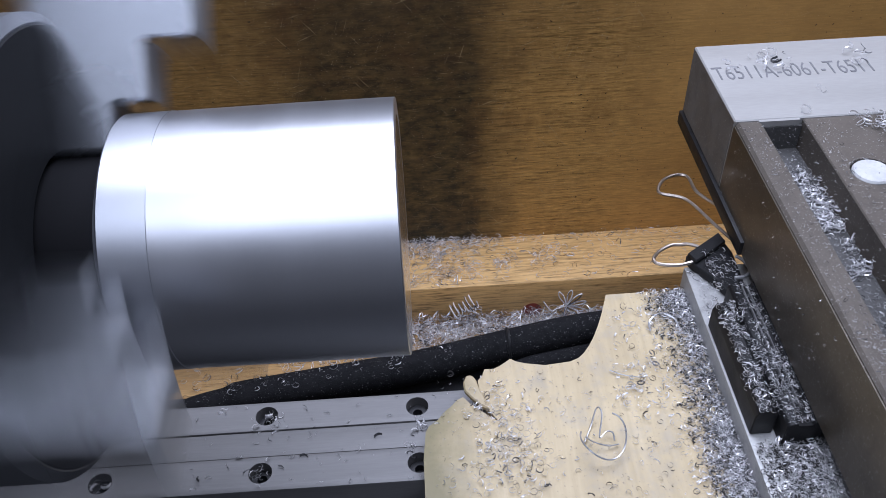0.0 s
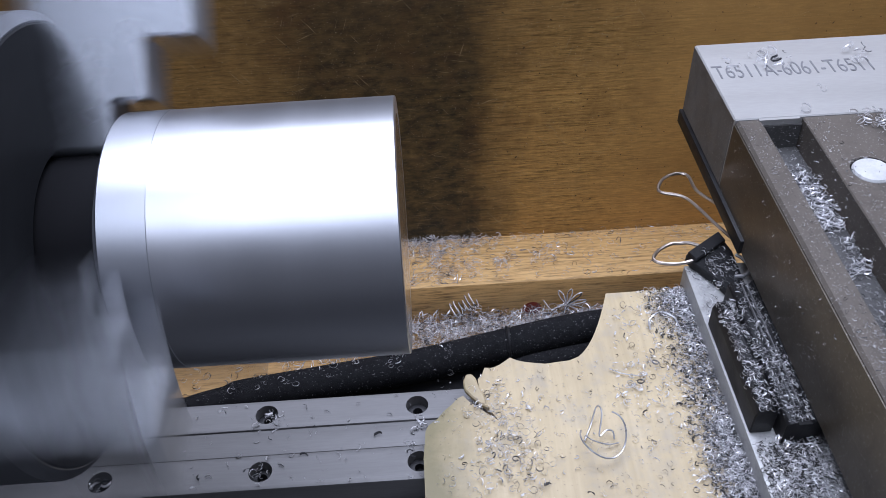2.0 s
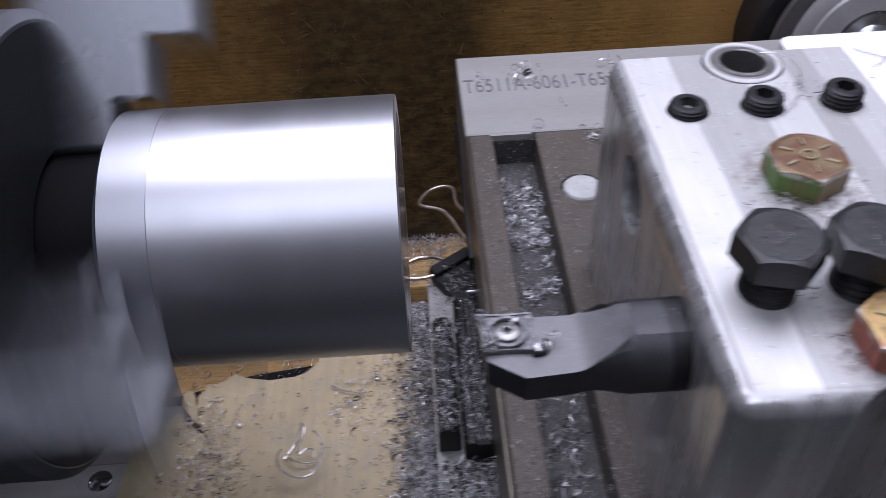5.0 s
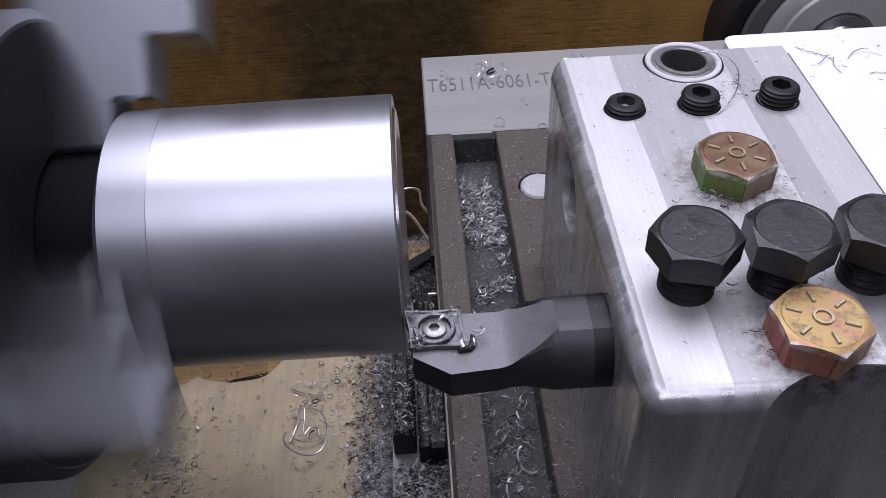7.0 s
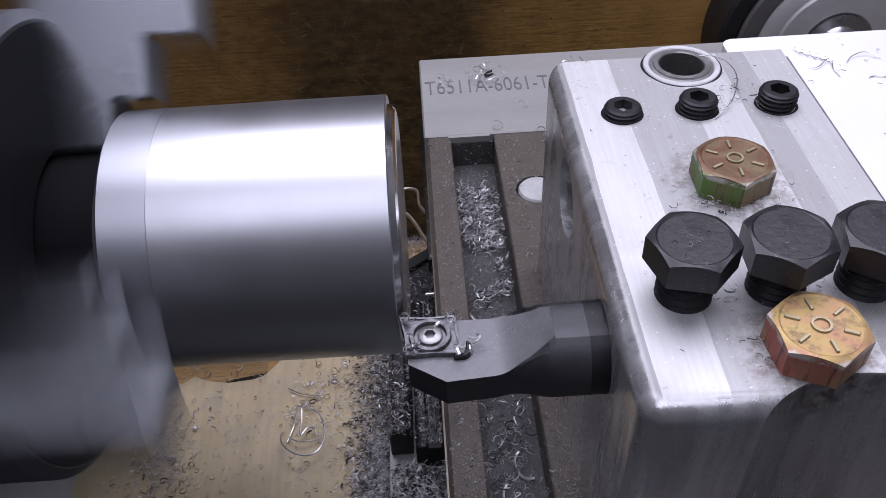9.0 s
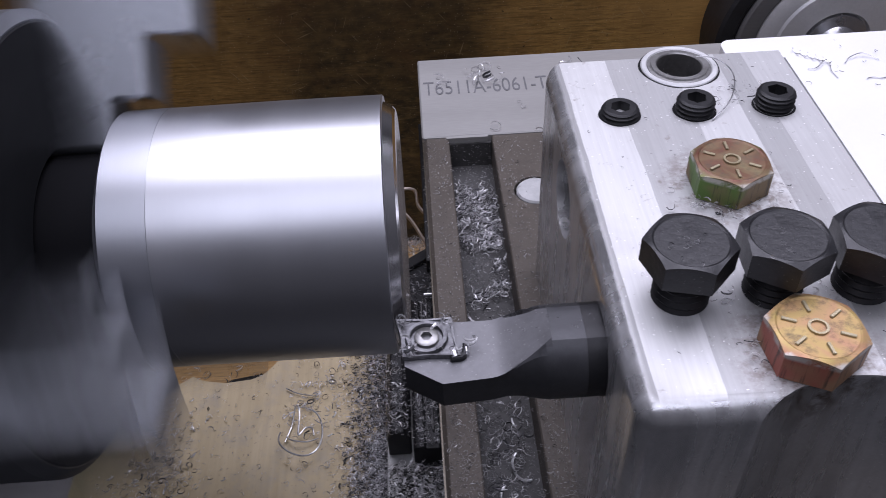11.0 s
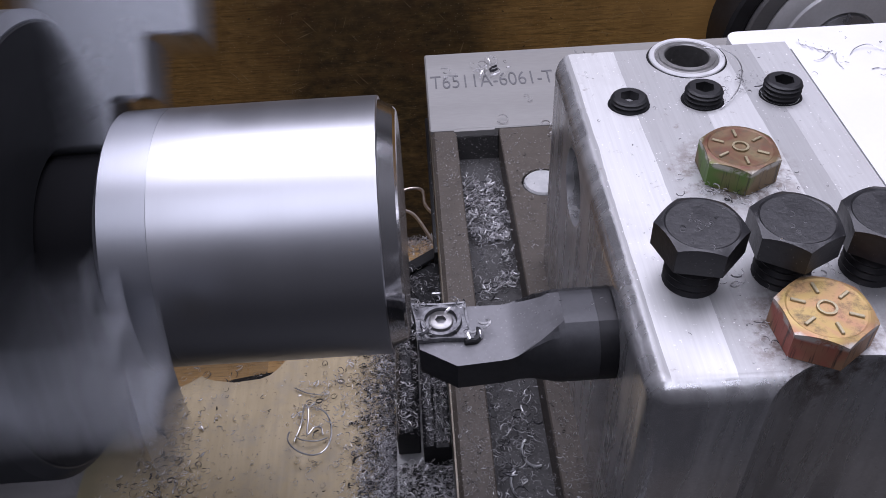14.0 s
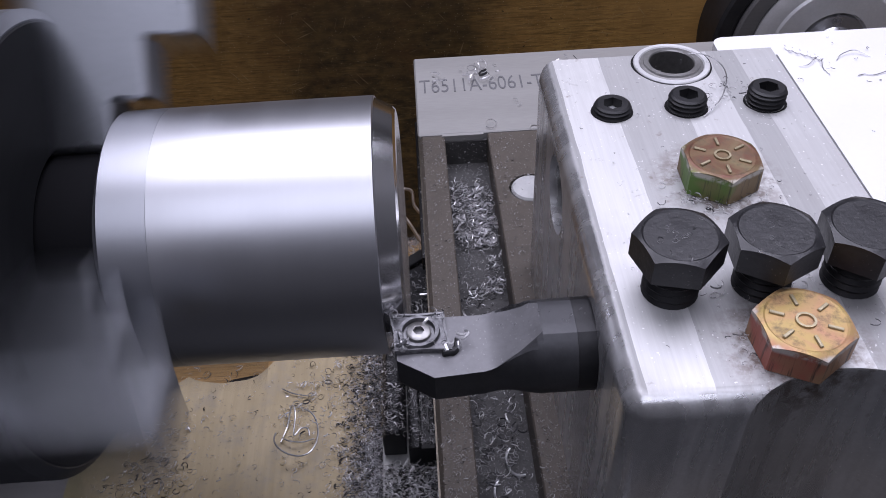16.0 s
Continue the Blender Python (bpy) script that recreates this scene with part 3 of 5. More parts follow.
def lettering(words, parent, at, width, height, material):
    """Flat printed words, sized to a width and height in U."""
    curve = bpy.data.curves.new("letters", "FONT")
    curve.body, curve.size, curve.extrude, curve.offset = words, 1.0, 0.004, -0.007
    ob = new("letters", curve)
    graph = bpy.context.evaluated_depsgraph_get()
    graph.update()
    me = bpy.data.meshes.new_from_object(ob.evaluated_get(graph))
    bpy.data.objects.remove(ob)
    bpy.data.curves.remove(curve)
    bm = bmesh.new()
    bm.from_mesh(me)
    bpy.data.meshes.remove(me)
    xs, ys = [v.co.x for v in bm.verts], [v.co.y for v in bm.verts]
    for v in bm.verts:
        v.co = Vector((at[0] + (v.co.x - min(xs)) / (max(xs) - min(xs)) * width, at[1] + (v.co.y - min(ys)) / (max(ys) - min(ys)) * height, at[2] + v.co.z))
    return part("lettering", bm, material, parent, "grey dot-printed alloy marking")


lettering("T6511A-6061-T6511", bar, (0.0, 7.86, BAR_Z + 0.001), 1.74, 0.26, MAT_INK)

# ---- saddle under the table ----
saddle = thing("saddle", (0.0, 5.0, -7.0), "aluminium lathe saddle with a black bearing block, full of chips", "saddle")
PLATE_Z, BLOCK_Z = -6.45, -6.11
part("saddle_plate", box(-0.53, 4.2, 2.2, 6.42, -6.98, PLATE_Z, 0.012), MAT_SADDLE, saddle, "grey aluminium saddle plate")
bearing = prism([(-0.51, PLATE_Z + 0.002), (-0.51, -6.20), (-0.47, BLOCK_Z), (-0.36, BLOCK_Z), (-0.335, -6.16), (-0.31, -6.18), (-0.31, PLATE_Z + 0.002)], "y", 4.27, 5.58, 0.01, 1)
SCREWS_Y = (4.48, 5.40)
bearing = drilled(bearing, *[lathe([(-6.2, 0.072), (-6.0, 0.072)], "z", (-0.415, sy, 0), 20) for sy in SCREWS_Y])
part("bearing_block", bearing, MAT_PLASTIC, saddle, "black bearing block with sunk screws")
for sy in SCREWS_Y:
    screw = drilled(lathe([(-6.205, 0.06), (-6.125, 0.06), (-6.115, 0.052)], "z", (-0.415, sy, 0), 20), prism(hexagon(0.03, -0.415, sy), "z", -6.16, -6.0))
    part("cap_screw", screw, MAT_BLACK, saddle, "black cap screw sunk in the bearing block")
part("wiper_rail", prism([(-0.285, PLATE_Z + 0.002), (-0.285, -6.17), (-0.26, -6.14), (-0.19, -6.14), (-0.18, -6.17), (-0.06, -6.17), (-0.05, -6.125), (0.05, -6.125), (0.05, PLATE_Z + 0.002)], "y", 4.13, 5.84, 0.006, 1), MAT_PLASTIC, saddle, "black plastic wiper rail")
for rx in (-0.165, -0.115):
    part("wiper_lip", box(rx, rx + 0.012, 4.30, 5.80, -6.172, -6.135, 0.004, 1), MAT_RAIL, saddle, "thin steel wiper lip")
part("guide_rod", tube([(0.13, 2.2, PLATE_Z + 0.036), (0.13, 4.12, PLATE_Z + 0.036)], 0.035, 10), MAT_RAIL, saddle)
part("saddle_core", box(0.30, 4.2, 2.0, 6.9, PLATE_Z + 0.002, -6.13, 0.02), MAT_SIDE, saddle)
RIDES_X.append(saddle)

# ---- plywood guard with a broken edge ----
PLY_Z = -6.70
arc = [(-1.905 + 0.537 * (j / 10) ** 0.75, 5.435 + 0.889 * (j / 10) ** 1.35) for j in range(11)]
broken = [(-3.42, 3.62), (-3.42, 4.40), (-3.39, 4.70), (-3.36, 4.76), (-3.27, 4.83), (-3.20, 4.92), (-3.13, 4.98), (-3.07, 5.05), (-3.01, 5.08), (-2.95, 5.0), (-2.80, 4.86), (-2.70, 4.77), (-2.71, 4.80), (-2.79, 4.93), (-2.80, 5.06),
          (-2.84, 5.12), (-2.85, 5.27), (-2.80, 5.33), (-2.77, 5.41), (-2.69, 5.40), (-2.61, 5.44), (-2.50, 5.52), (-2.44, 5.48), (-2.36, 5.45), (-2.16, 5.41)]
ply = thing("plywood_guard", (-2.0, 4.5, PLY_Z - 0.13), "pale plywood chip guard with a broken corner, strewn with chips", "plywood sheet")
part("top_ply", prism(broken + arc + [(-0.535, 6.33), (-0.535, 3.62)], "z", PLY_Z - 0.05, PLY_Z), MAT_PLY, ply)
part("core_ply", prism([(x * 0.997 - 0.004, y - 0.008) for x, y in broken + arc] + [(-0.536, 6.32), (-0.536, 3.62)], "z", PLY_Z - 0.13, PLY_Z - 0.051), MAT_PLY_EDGE, ply, "darker core ply at the edge")
chunk = prism([(-2.99, 5.12), (-3.0, 5.22), (-2.965, 5.30), (-2.91, 5.305), (-2.87, 5.25), (-2.85, 5.16), (-2.81, 5.05), (-2.76, 4.90), (-2.83, 4.93), (-2.92, 5.03)], "z", PLY_Z - 0.03, PLY_Z + 0.03, 0.012, 1)
for v in chunk.verts:
    v.co.z += 0.07 * max(0.0, v.co.y - 4.9)
part("splinter", chunk, MAT_PLY, ply, "lifted pale splinter")
RIDES_X.append(ply)

# ---- binder clip ----
clip = thing("binder_clip", (-0.3, 6.45, -6.53), "black binder clip with nickel wire handles", "binder clip")
part("clip_body", prism([(-0.51, 6.48), (-0.07, 6.80), (0.0, 6.50), (-0.02, 5.95), (-0.20, 5.88), (-0.30, 6.10), (-0.47, 6.36)], "z", PLATE_Z + 0.002, -6.34, 0.012, 1), MAT_PLASTIC, clip)
part("clip_back", prism([(-0.50, 6.47), (-0.08, 6.77), (-0.04, 6.62), (-0.44, 6.34)], "z", -6.34, -6.29, 0.012, 1), MAT_PLASTIC, clip, "folded black spring back")
Z1 = -6.27
part("handle", tube(curve_through([(0.06, 7.12, Z1), (0.02, 7.19, Z1), (-0.135, 7.44, Z1), (-0.16, 7.70, Z1), (-0.22, 7.77, Z1), (-0.33, 7.77, Z1), (-0.46, 7.70, Z1), (-0.555, 7.55, Z1), (-0.54, 7.45, Z1), (-0.29, 7.32, Z1), (-0.10, 6.88, Z1), (0.03, 6.52, Z1 + 0.03)], 6), 0.020, 8), MAT_WIRE, clip, "bent nickel wire handle")
Z2 = -6.36
part("handle", tube(curve_through([(-0.34, 6.60, Z2 + 0.03), (-0.44, 6.66, Z2 + 0.02), (-0.52, 6.68, Z2), (-0.62, 6.68, Z2), (-0.76, 6.60, Z2), (-0.85, 6.49, Z2), (-0.84, 6.42, Z2), (-0.74, 6.38, Z2), (-0.58, 6.37, Z2), (-0.40, 6.40, Z2 + 0.02)], 6), 0.020, 8), MAT_WIRE, clip, "bent nickel wire handle")
part("loop", tube(curve_through([(-0.02, 6.36, Z1), (0.04, 6.28, Z1), (0.06, 6.14, Z1), (-0.02, 6.05, Z1), (-0.13, 6.04, Z1)], 6), 0.020, 8), MAT_CURL, clip, "bright end of a wire handle")
RIDES_X.append(clip)

# ---- tool block ----
TOP_Z, BORE_Y = -3.15, 5.055
body = prism([(0.84, 2.20), (2.50, 2.20), (2.50, 5.20), (0.84, 5.20)], "z", TABLE_Z + 0.003, TOP_Z)
soft_edges = []
for e in body.edges:
    a, b = e.verts[0].co, e.verts[1].co
    left, front = a.x < 0.9 and b.x < 0.9, a.y < 2.3 and b.y < 2.3
    top = a.z > TOP_Z - 0.1 and b.z > TOP_Z - 0.1
    if (left and (top or abs(a.z - b.z) > 0.5)) or (front and top):
        soft_edges.append(e)
bmesh.ops.bevel(body, geom=soft_edges, offset=0.13, segments=6, profile=0.5, affect="EDGES")
body = drilled(body, lathe([(-5.2, 0.75), (-2.9, 0.75)], "z", (1.86, 1.60, 0), 96), lathe([(0.5, 0.26), (2.0, 0.26)], "x", (0, 4.2, -3.55), 40), lathe([(0.5, 0.262), (2.2, 0.262)], "x", (0, 2.976, -3.595), 40), lathe([(-4.5, 0.2165), (-2.9, 0.2165)], "z", (1.755, BORE_Y, 0), 64))
block = thing("tool_block", (1.67, 3.7, TABLE_Z), "milled aluminium tool-holder block with rounded edges", "tool block")
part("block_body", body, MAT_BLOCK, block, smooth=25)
part("boss", lathe([(-4.2, 0.262), (-3.142, 0.262), (-3.136, 0.256), (-3.136, 0.226), (-3.145, 0.2185), (-4.2, 0.2185)], "z", (1.755, BORE_Y, 0), 64, closed=True), MAT_DIAL, block, "pale round boss behind the block's edge")
part("bushing", lathe([(-3.40, 0.2175), (-3.142, 0.2175), (-3.140, 0.196), (-3.127, 0.192), (-3.127, 0.160), (-3.135, 0.152), (-3.40, 0.150)], "z", (1.755, BORE_Y, 0), 48, closed=True), MAT_BUSH, block, "grey steel bushing ring")
part("bore_lining", lathe([(-3.9, 0.214), (-3.402, 0.214), (-3.402, 0.163), (-3.9, 0.163)], "z", (1.755, BORE_Y, 0), 48, closed=True), MAT_BORE, block, "dark brown oily bore wall")
part("bore_plug", lathe([(-3.9, 0.16), (-3.6, 0.16)], "z", (1.755, BORE_Y, 0), 32), MAT_BED, block, "black plug deep in the bushing")
# thin uneven black rings where screws and boss meet the block
for rx, ry, r0, r1 in ((1.235, 4.53, 0.122, 0.134), (1.72, 4.53, 0.122, 0.136), (2.235, 4.53, 0.122, 0.134), (1.755, BORE_Y, 0.263, 0.269)):
    ring = lathe([(TOP_Z + 0.0012, r0), (TOP_Z + 0.003, r0), (TOP_Z + 0.003, r1), (TOP_Z + 0.0012, r1)], "z", (rx, ry, 0), 48, closed=True)
    for v in ring.verts:
        a = math.atan2(v.co.y - ry, v.co.x - rx)
        f = 1.0 + 0.025 * math.sin(2 * a + rx) + 0.012 * math.sin(5 * a + ry)
        if math.hypot(v.co.x - rx, v.co.y - ry) > (r0 + r1) / 2:
            v.co.x, v.co.y = rx + (v.co.x - rx) * f, ry + (v.co.y - ry) * f
    part("dark_ring", ring, MAT_BED, block, "thin black ring on the block's top")
RIDES_XY.append(block)

for gx, proud in ((1.235, 0.065), (1.72, 0.10), (2.235, 0.12)):
    top = TOP_Z + proud
    ridges = [(-3.5, 0.10)]
    for k in range(5):
        z = top - 0.17 + 0.032 * k
        ridges += [(z, 0.106), (z + 0.012, 0.124), (z + 0.024, 0.106)]
    ridges += [(top - 0.01, 0.115), (top, 0.098)]
    g = drilled(lathe(ridges, "z", (gx, 4.53, 0), 32), prism(hexagon(0.066, gx, 4.53, 0.3), "z", top - 0.22, -2.9))
    RIDES_XY.append(single("grub_screw", g, MAT_BLACK, (gx, 4.53, TOP_Z), "black hex-socket grub screw standing proud of the block", "grub screw", "grub screws in the block", smooth=30))


def hex_head(x, y, z0, z1, r, turn, bm=None):
    """A bolt head with a chamfered top."""
    own = bmesh.new()
    n = 48
    inner = r * math.cos(math.pi / 6)

    def reach(i):
        a = (2 * math.pi * i / n) % (math.pi / 3)
        return inner / math.cos(a - math.pi / 6)

    rings = []
    for kind in range(4):
        ring = []
        for i in range(n):
            a = 2 * math.pi * i / n + turn
            rr = reach(i)
            h = (z0, z1 - (rr - inner * 0.95) * 0.62, z1 - 0.004, z1 - 0.010)[kind]
            rr = (rr, rr, inner * 0.93, inner * 0.88)[kind]
            ring.append(own.verts.new((x + rr * math.cos(a), y + rr * math.sin(a), h)))
        rings.append(ring)
    for a, b in zip(rings, rings[1:]):
        for i in range(n):
            own.faces.new((a[i], a[(i + 1) % n], b[(i + 1) % n], b[i]))
    own.faces.new(rings[0])
    own.faces.new(rings[-1])
    return merged(bm, own)


def thread(x, y, z0, z1, r):
    rows, z = [], z0
    while z < z1 - 0.03:
        rows += [(z, r * 0.9), (z + 0.02, r), (z + 0.04, r * 0.9)]
        z += 0.045
    return lathe(rows + [(z1, r * 0.9)], "z", (x, y, 0), 24)


for bx, by, turn in ((1.203, 2.915, -0.25), (1.668, 2.912, 0.48), (2.125, 2.908, 0.42)):
    bolt = thing("hex_bolt", (bx, by, TOP_Z), "black-oxide hex bolt clamping the tool, head standing proud", "bolt", "black clamping bolts")
    part("head", hex_head(bx, by, -2.93, -2.765, 0.230, turn), MAT_OXIDE, bolt, smooth=22)
    part("threaded_shank", thread(bx, by, -3.3, -2.932, 0.145), MAT_BLACK, bolt)
    RIDES_XY.append(bolt)
for bx, by, turn, plating, tint in ((1.698, 3.77, 0.50, MAT_ZINC_GREEN, "brown and green"), (1.708, 2.50, 0.60, MAT_ZINC_PINK, "yellow and pink")):
    bolt = thing("hex_bolt", (bx, by, TOP_Z), "zinc-plated hex bolt tarnished " + tint + ", with raised grade marks", "bolt", "zinc-plated mounting bolts")
    part("head", hex_head(bx, by, TOP_Z + 0.004, -2.965, 0.237, turn), plating, bolt, smooth=22)
    for k in range(6):
        a = turn + k * math.pi / 3
        m = box(0.095, 0.165, -0.009, 0.009, -2.978, -2.964, 0.003, 1)
        bmesh.ops.rotate(m, verts=m.verts, cent=(0, 0, 0), matrix=Matrix.Rotation(a, 3, "Z"))
        bmesh.ops.translate(m, verts=m.verts, vec=(bx, by, 0))
        part("grade_mark", m, MAT_MARK, bolt)
    m = lathe([(-2.978, 0.05), (-2.964, 0.048), (-2.964, 0.036), (-2.976, 0.034)], "z", (bx, by, 0), 20)
    part("maker_stamp", m, MAT_MARK, bolt)
    RIDES_XY.append(bolt)

# ---- turning tool ----
tool = thing("turning_tool", (0.3, 3.0, -3.85), "dark steel turning tool with a coated carbide insert", "cutting tool")
SH_Y, SH_Z, SH_R = 2.976, -3.595, 0.257
ring = []
for k in range(40):
    a = 2 * math.pi * k / 40
    ring.append((SH_Y + SH_R * math.cos(a), min(SH_Z + SH_R * math.sin(a), -3.36)))
part("shank", prism(ring, "x", 0.56, 0.74), MAT_TOOL, tool, smooth=18)
part("shank_root", prism(ring, "x", 0.741, 1.9), MAT_TOOL_DARK, tool, "blackened shank end", smooth=18)
# head: a flat-topped beak with sharp edges that sweeps up into the round shank
PLAN = [(-0.215, 2.895, 3.19), (-0.017, 2.762, 3.19), (0.245, 2.782, 3.186), (0.335, 2.80, 3.19), (0.44, 2.835, 3.18), (0.56, 2.875, 3.08)]
xs_ = [-0.215, -0.12, -0.017, 0.10, 0.245] + [0.245 + 0.315 * k / 10 for k in range(1, 11)]
hb, rows_ = bmesh.new(), []
SIDE = 31
for x in xs_:
    k = max(i for i in range(len(PLAN) - 1) if PLAN[i][0] <= x + 1e-6)
    (xa, fa, ba), (xb, fb, bb) = PLAN[k], PLAN[k + 1]
    u = (x - xa) / (xb - xa)
    y0, y1 = fa + (fb - fa) * u, ba + (bb - ba) * u
    zt = -3.545 + 0.185 * max(0.0, (x - 0.27) / 0.29) ** 1.45
    f = min(1.0, max(0.0, (x - 0.25) / 0.31))
    f = f * f * (3 - 2 * f)
    low = -3.80
    corners = [(y0, zt), (y0 + 0.004, low + 0.06), (y0 + 0.06, low), (y1 - 0.03, low), (y1, low + 0.03), (y1, zt)]
    lengths = [0.0]
    for p, q in zip(corners, corners[1:]):
        lengths.append(lengths[-1] + math.dist(p, q))
    ring_ = []
    a0 = math.acos((-3.36 - SH_Z) / SH_R)
    for j in range(SIDE):
        d = lengths[-1] * j / (SIDE - 1)
        i = min(len(corners) - 2, max(i for i in range(len(corners)) if lengths[i] <= d + 1e-9))
        w = (d - lengths[i]) / (lengths[i + 1] - lengths[i])
        sq = [corners[i][n] + (corners[i + 1][n] - corners[i][n]) * w for n in (0, 1)]
        ang = -a0 - (2 * math.pi - 2 * a0) * j / (SIDE - 1)
        ci = (SH_Y + SH_R * math.sin(ang), SH_Z + SH_R * math.cos(ang))
        yy, zz = sq[0] * (1 - f) + ci[0] * f, sq[1] * (1 - f) + ci[1] * f
        if j in (0, SIDE - 1):
            yy, zz = (y0, y1)[j > 0], zt
        ring_.append(hb.verts.new((x, yy, min(zz, zt))))
    rows_.append(ring_)
for a, b in zip(rows_, rows_[1:]):
    for i in range(SIDE):
        hb.faces.new((a[i], a[(i + 1) % SIDE], b[(i + 1) % SIDE], b[i]))
hb.faces.new(rows_[0])
hb.faces.new(rows_[-1])
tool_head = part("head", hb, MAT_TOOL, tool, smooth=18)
# top faces get a paler steel, imitating light from above
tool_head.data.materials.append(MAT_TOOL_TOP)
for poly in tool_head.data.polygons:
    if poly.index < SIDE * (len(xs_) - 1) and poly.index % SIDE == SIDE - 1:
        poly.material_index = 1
rim = []
tips = [(-0.254, 3.208), (0.056, 3.198), (0.086, 2.922), (-0.224, 2.932)]
for (xa, ya), (xb, yb) in zip(tips, tips[1:] + tips[:1]):
    for k in range(8):
        t = k / 8
        d = 0.055 * math.sin(math.pi * t) ** 2
        px, py = xa + (xb - xa) * t, ya + (yb - ya) * t
        rim.append((px + (-0.085 - px) * d, py + (3.065 - py) * d))
insert = part("insert", prism(rim, "z", -3.60, -3.522), MAT_INSERT, tool, "square coated carbide insert")
inner_rim = [(x + (-0.085 - x) * 0.08, y + (3.065 - y) * 0.08) for x, y in rim]
eb = bmesh.new()
lo, hi, hi2, lo2 = ([eb.verts.new((*p, z)) for p in pts] for pts, z in ((rim, -3.5215), (rim, -3.510), (inner_rim, -3.512), (inner_rim, -3.5215)))
for ra, rb in ((lo, hi), (hi, hi2), (hi2, lo2)):
    for k in range(len(rim)):
        eb.faces.new((ra[k], ra[(k + 1) % len(rim)], rb[(k + 1) % len(rim)], rb[k]))
part("cutting_edge", eb, MAT_EDGE, insert, "bright worn cutting edge")
ICX, ICY = -0.09, 3.06
part("chip_breaker", lathe([(-3.516, 0.118), (-3.498, 0.112), (-3.498, 0.092), (-3.515, 0.086)], "z", (ICX, ICY, 0), 32, closed=True), MAT_INSERT, insert)
part("insert_screw", drilled(lathe([(-3.56, 0.07), (-3.502, 0.068), (-3.496, 0.058)], "z", (ICX, ICY, 0), 28), prism(hexagon(0.032, ICX, ICY), "z", -3.53, -3.4)), MAT_BUSH, insert)
part("seat_notch", prism([(0.03, 2.90), (0.10, 2.905), (0.125, 2.93), (0.13, 3.0), (0.105, 3.02), (0.095, 2.95), (0.03, 2.93)], "z", -3.56, -3.515, 0.008, 1), MAT_TOOL_DARK, tool, "dark worn insert seat")
part("seat_burr", box(0.105, 0.135, 2.93, 2.985, -3.55, -3.505, 0.012, 1), MAT_STEEL, tool, "bright burr on the seat")
RIDES_XY.append(tool)

# ---- white cover plate beside the block ----
r = 0.09
corner = [(2.17 + r - r * math.sin(k), 5.50 - r + r * math.cos(k)) for k in (math.pi / 2 * j / 6 for j in range(7))]
cover = thing("white_cover_plate", (3.5, 3.5, TABLE_Z), "glossy white plastic cover plate with curly swarf", "cover plate")
part("plate", prism([(2.57, 1.0), (6.4, 1.0), (6.4, 5.50)] + corner + [(2.17, 5.215), (2.57, 5.215)], "z", -3.31, -3.22), MAT_WHITE, cover)
part("riser", box(2.7, 6.2, 2.2, 5.19, TABLE_Z + 0.003, -3.311, 0.02), MAT_PLATE, cover, "aluminium riser block")
RIDES_XY.append(cover)

# ---- handwheel behind the slide ----
wheel = thing("handwheel", (5.16, 9.3, -5.56), "black-rimmed handwheel with a graduated grey dial", "handwheel")
WX, WZ = 5.16, -5.56
part("rim", lathe([(9.30, 1.27), (9.27, 1.30), (9.27, 1.46), (9.30, 1.50), (9.85, 1.50), (9.88, 1.45), (9.88, 1.2)], "y", (WX, 0, WZ), 96), MAT_BLACK, wheel, "black rim")
part("step_ring", lathe([(9.29, 1.02), (9.25, 1.04), (9.25, 1.22), (9.28, 1.255), (9.36, 1.26), (9.36, 0.9)], "y", (WX, 0, WZ), 96), MAT_RAIL, wheel, "grey stepped ring")
part("dial", lathe([(9.28, 0.42), (9.22, 0.44), (9.22, 0.74), (9.245, 0.77), (9.245, 0.96), (9.27, 1.0), (9.36, 1.0), (9.36, 0.3)], "y", (WX, 0, WZ), 96), MAT_DIAL, wheel, "grey graduated dial")
part("hub", lathe([(8.6, 0.14), (9.15, 0.14), (9.15, 0.21), (9.18, 0.24), (9.21, 0.26), (9.21, 0.40), (9.3, 0.41)], "y", (WX, 0, WZ), 64), MAT_STEEL, wheel)
part("dial_mark", box(WX - 0.035, WX - 0.01, 9.208, 9.219, WZ + 0.32, WZ + 0.42), MAT_INK, wheel, "black index mark")
RIDES_X.append(wheel)

# ---- chips ----
rng = random.Random(7)


def curl(verts, faces, at, size, turns, pitch, width, tilt, spin, segs):
    """One curled chip: a thin strip wound into an arc or helix."""
    m = Matrix.Rotation(spin, 3, "Z") @ Matrix.Rotation(tilt, 3, "X")
    start = len(verts)
    thick = width * 0.22
    for i in range(segs + 1):
        a = 2 * math.pi * turns * i / segs
        rr = size * (1 - 0.25 * i / segs)
        h = pitch * turns * i / segs
        for dr, dh in ((0, 0), (0, width), (thick, width * 0.5)):
            verts.append((Vector(at) + m @ Vector(((rr + dr) * math.cos(a) - size, (rr + dr) * math.sin(a), h + dh))))
    for i in range(segs):
        p, q = start + 3 * i, start + 3 * i + 3
        for j in range(3):
            k = (j + 1) % 3
            faces.append((p + j, p + k, q + k, q + j))


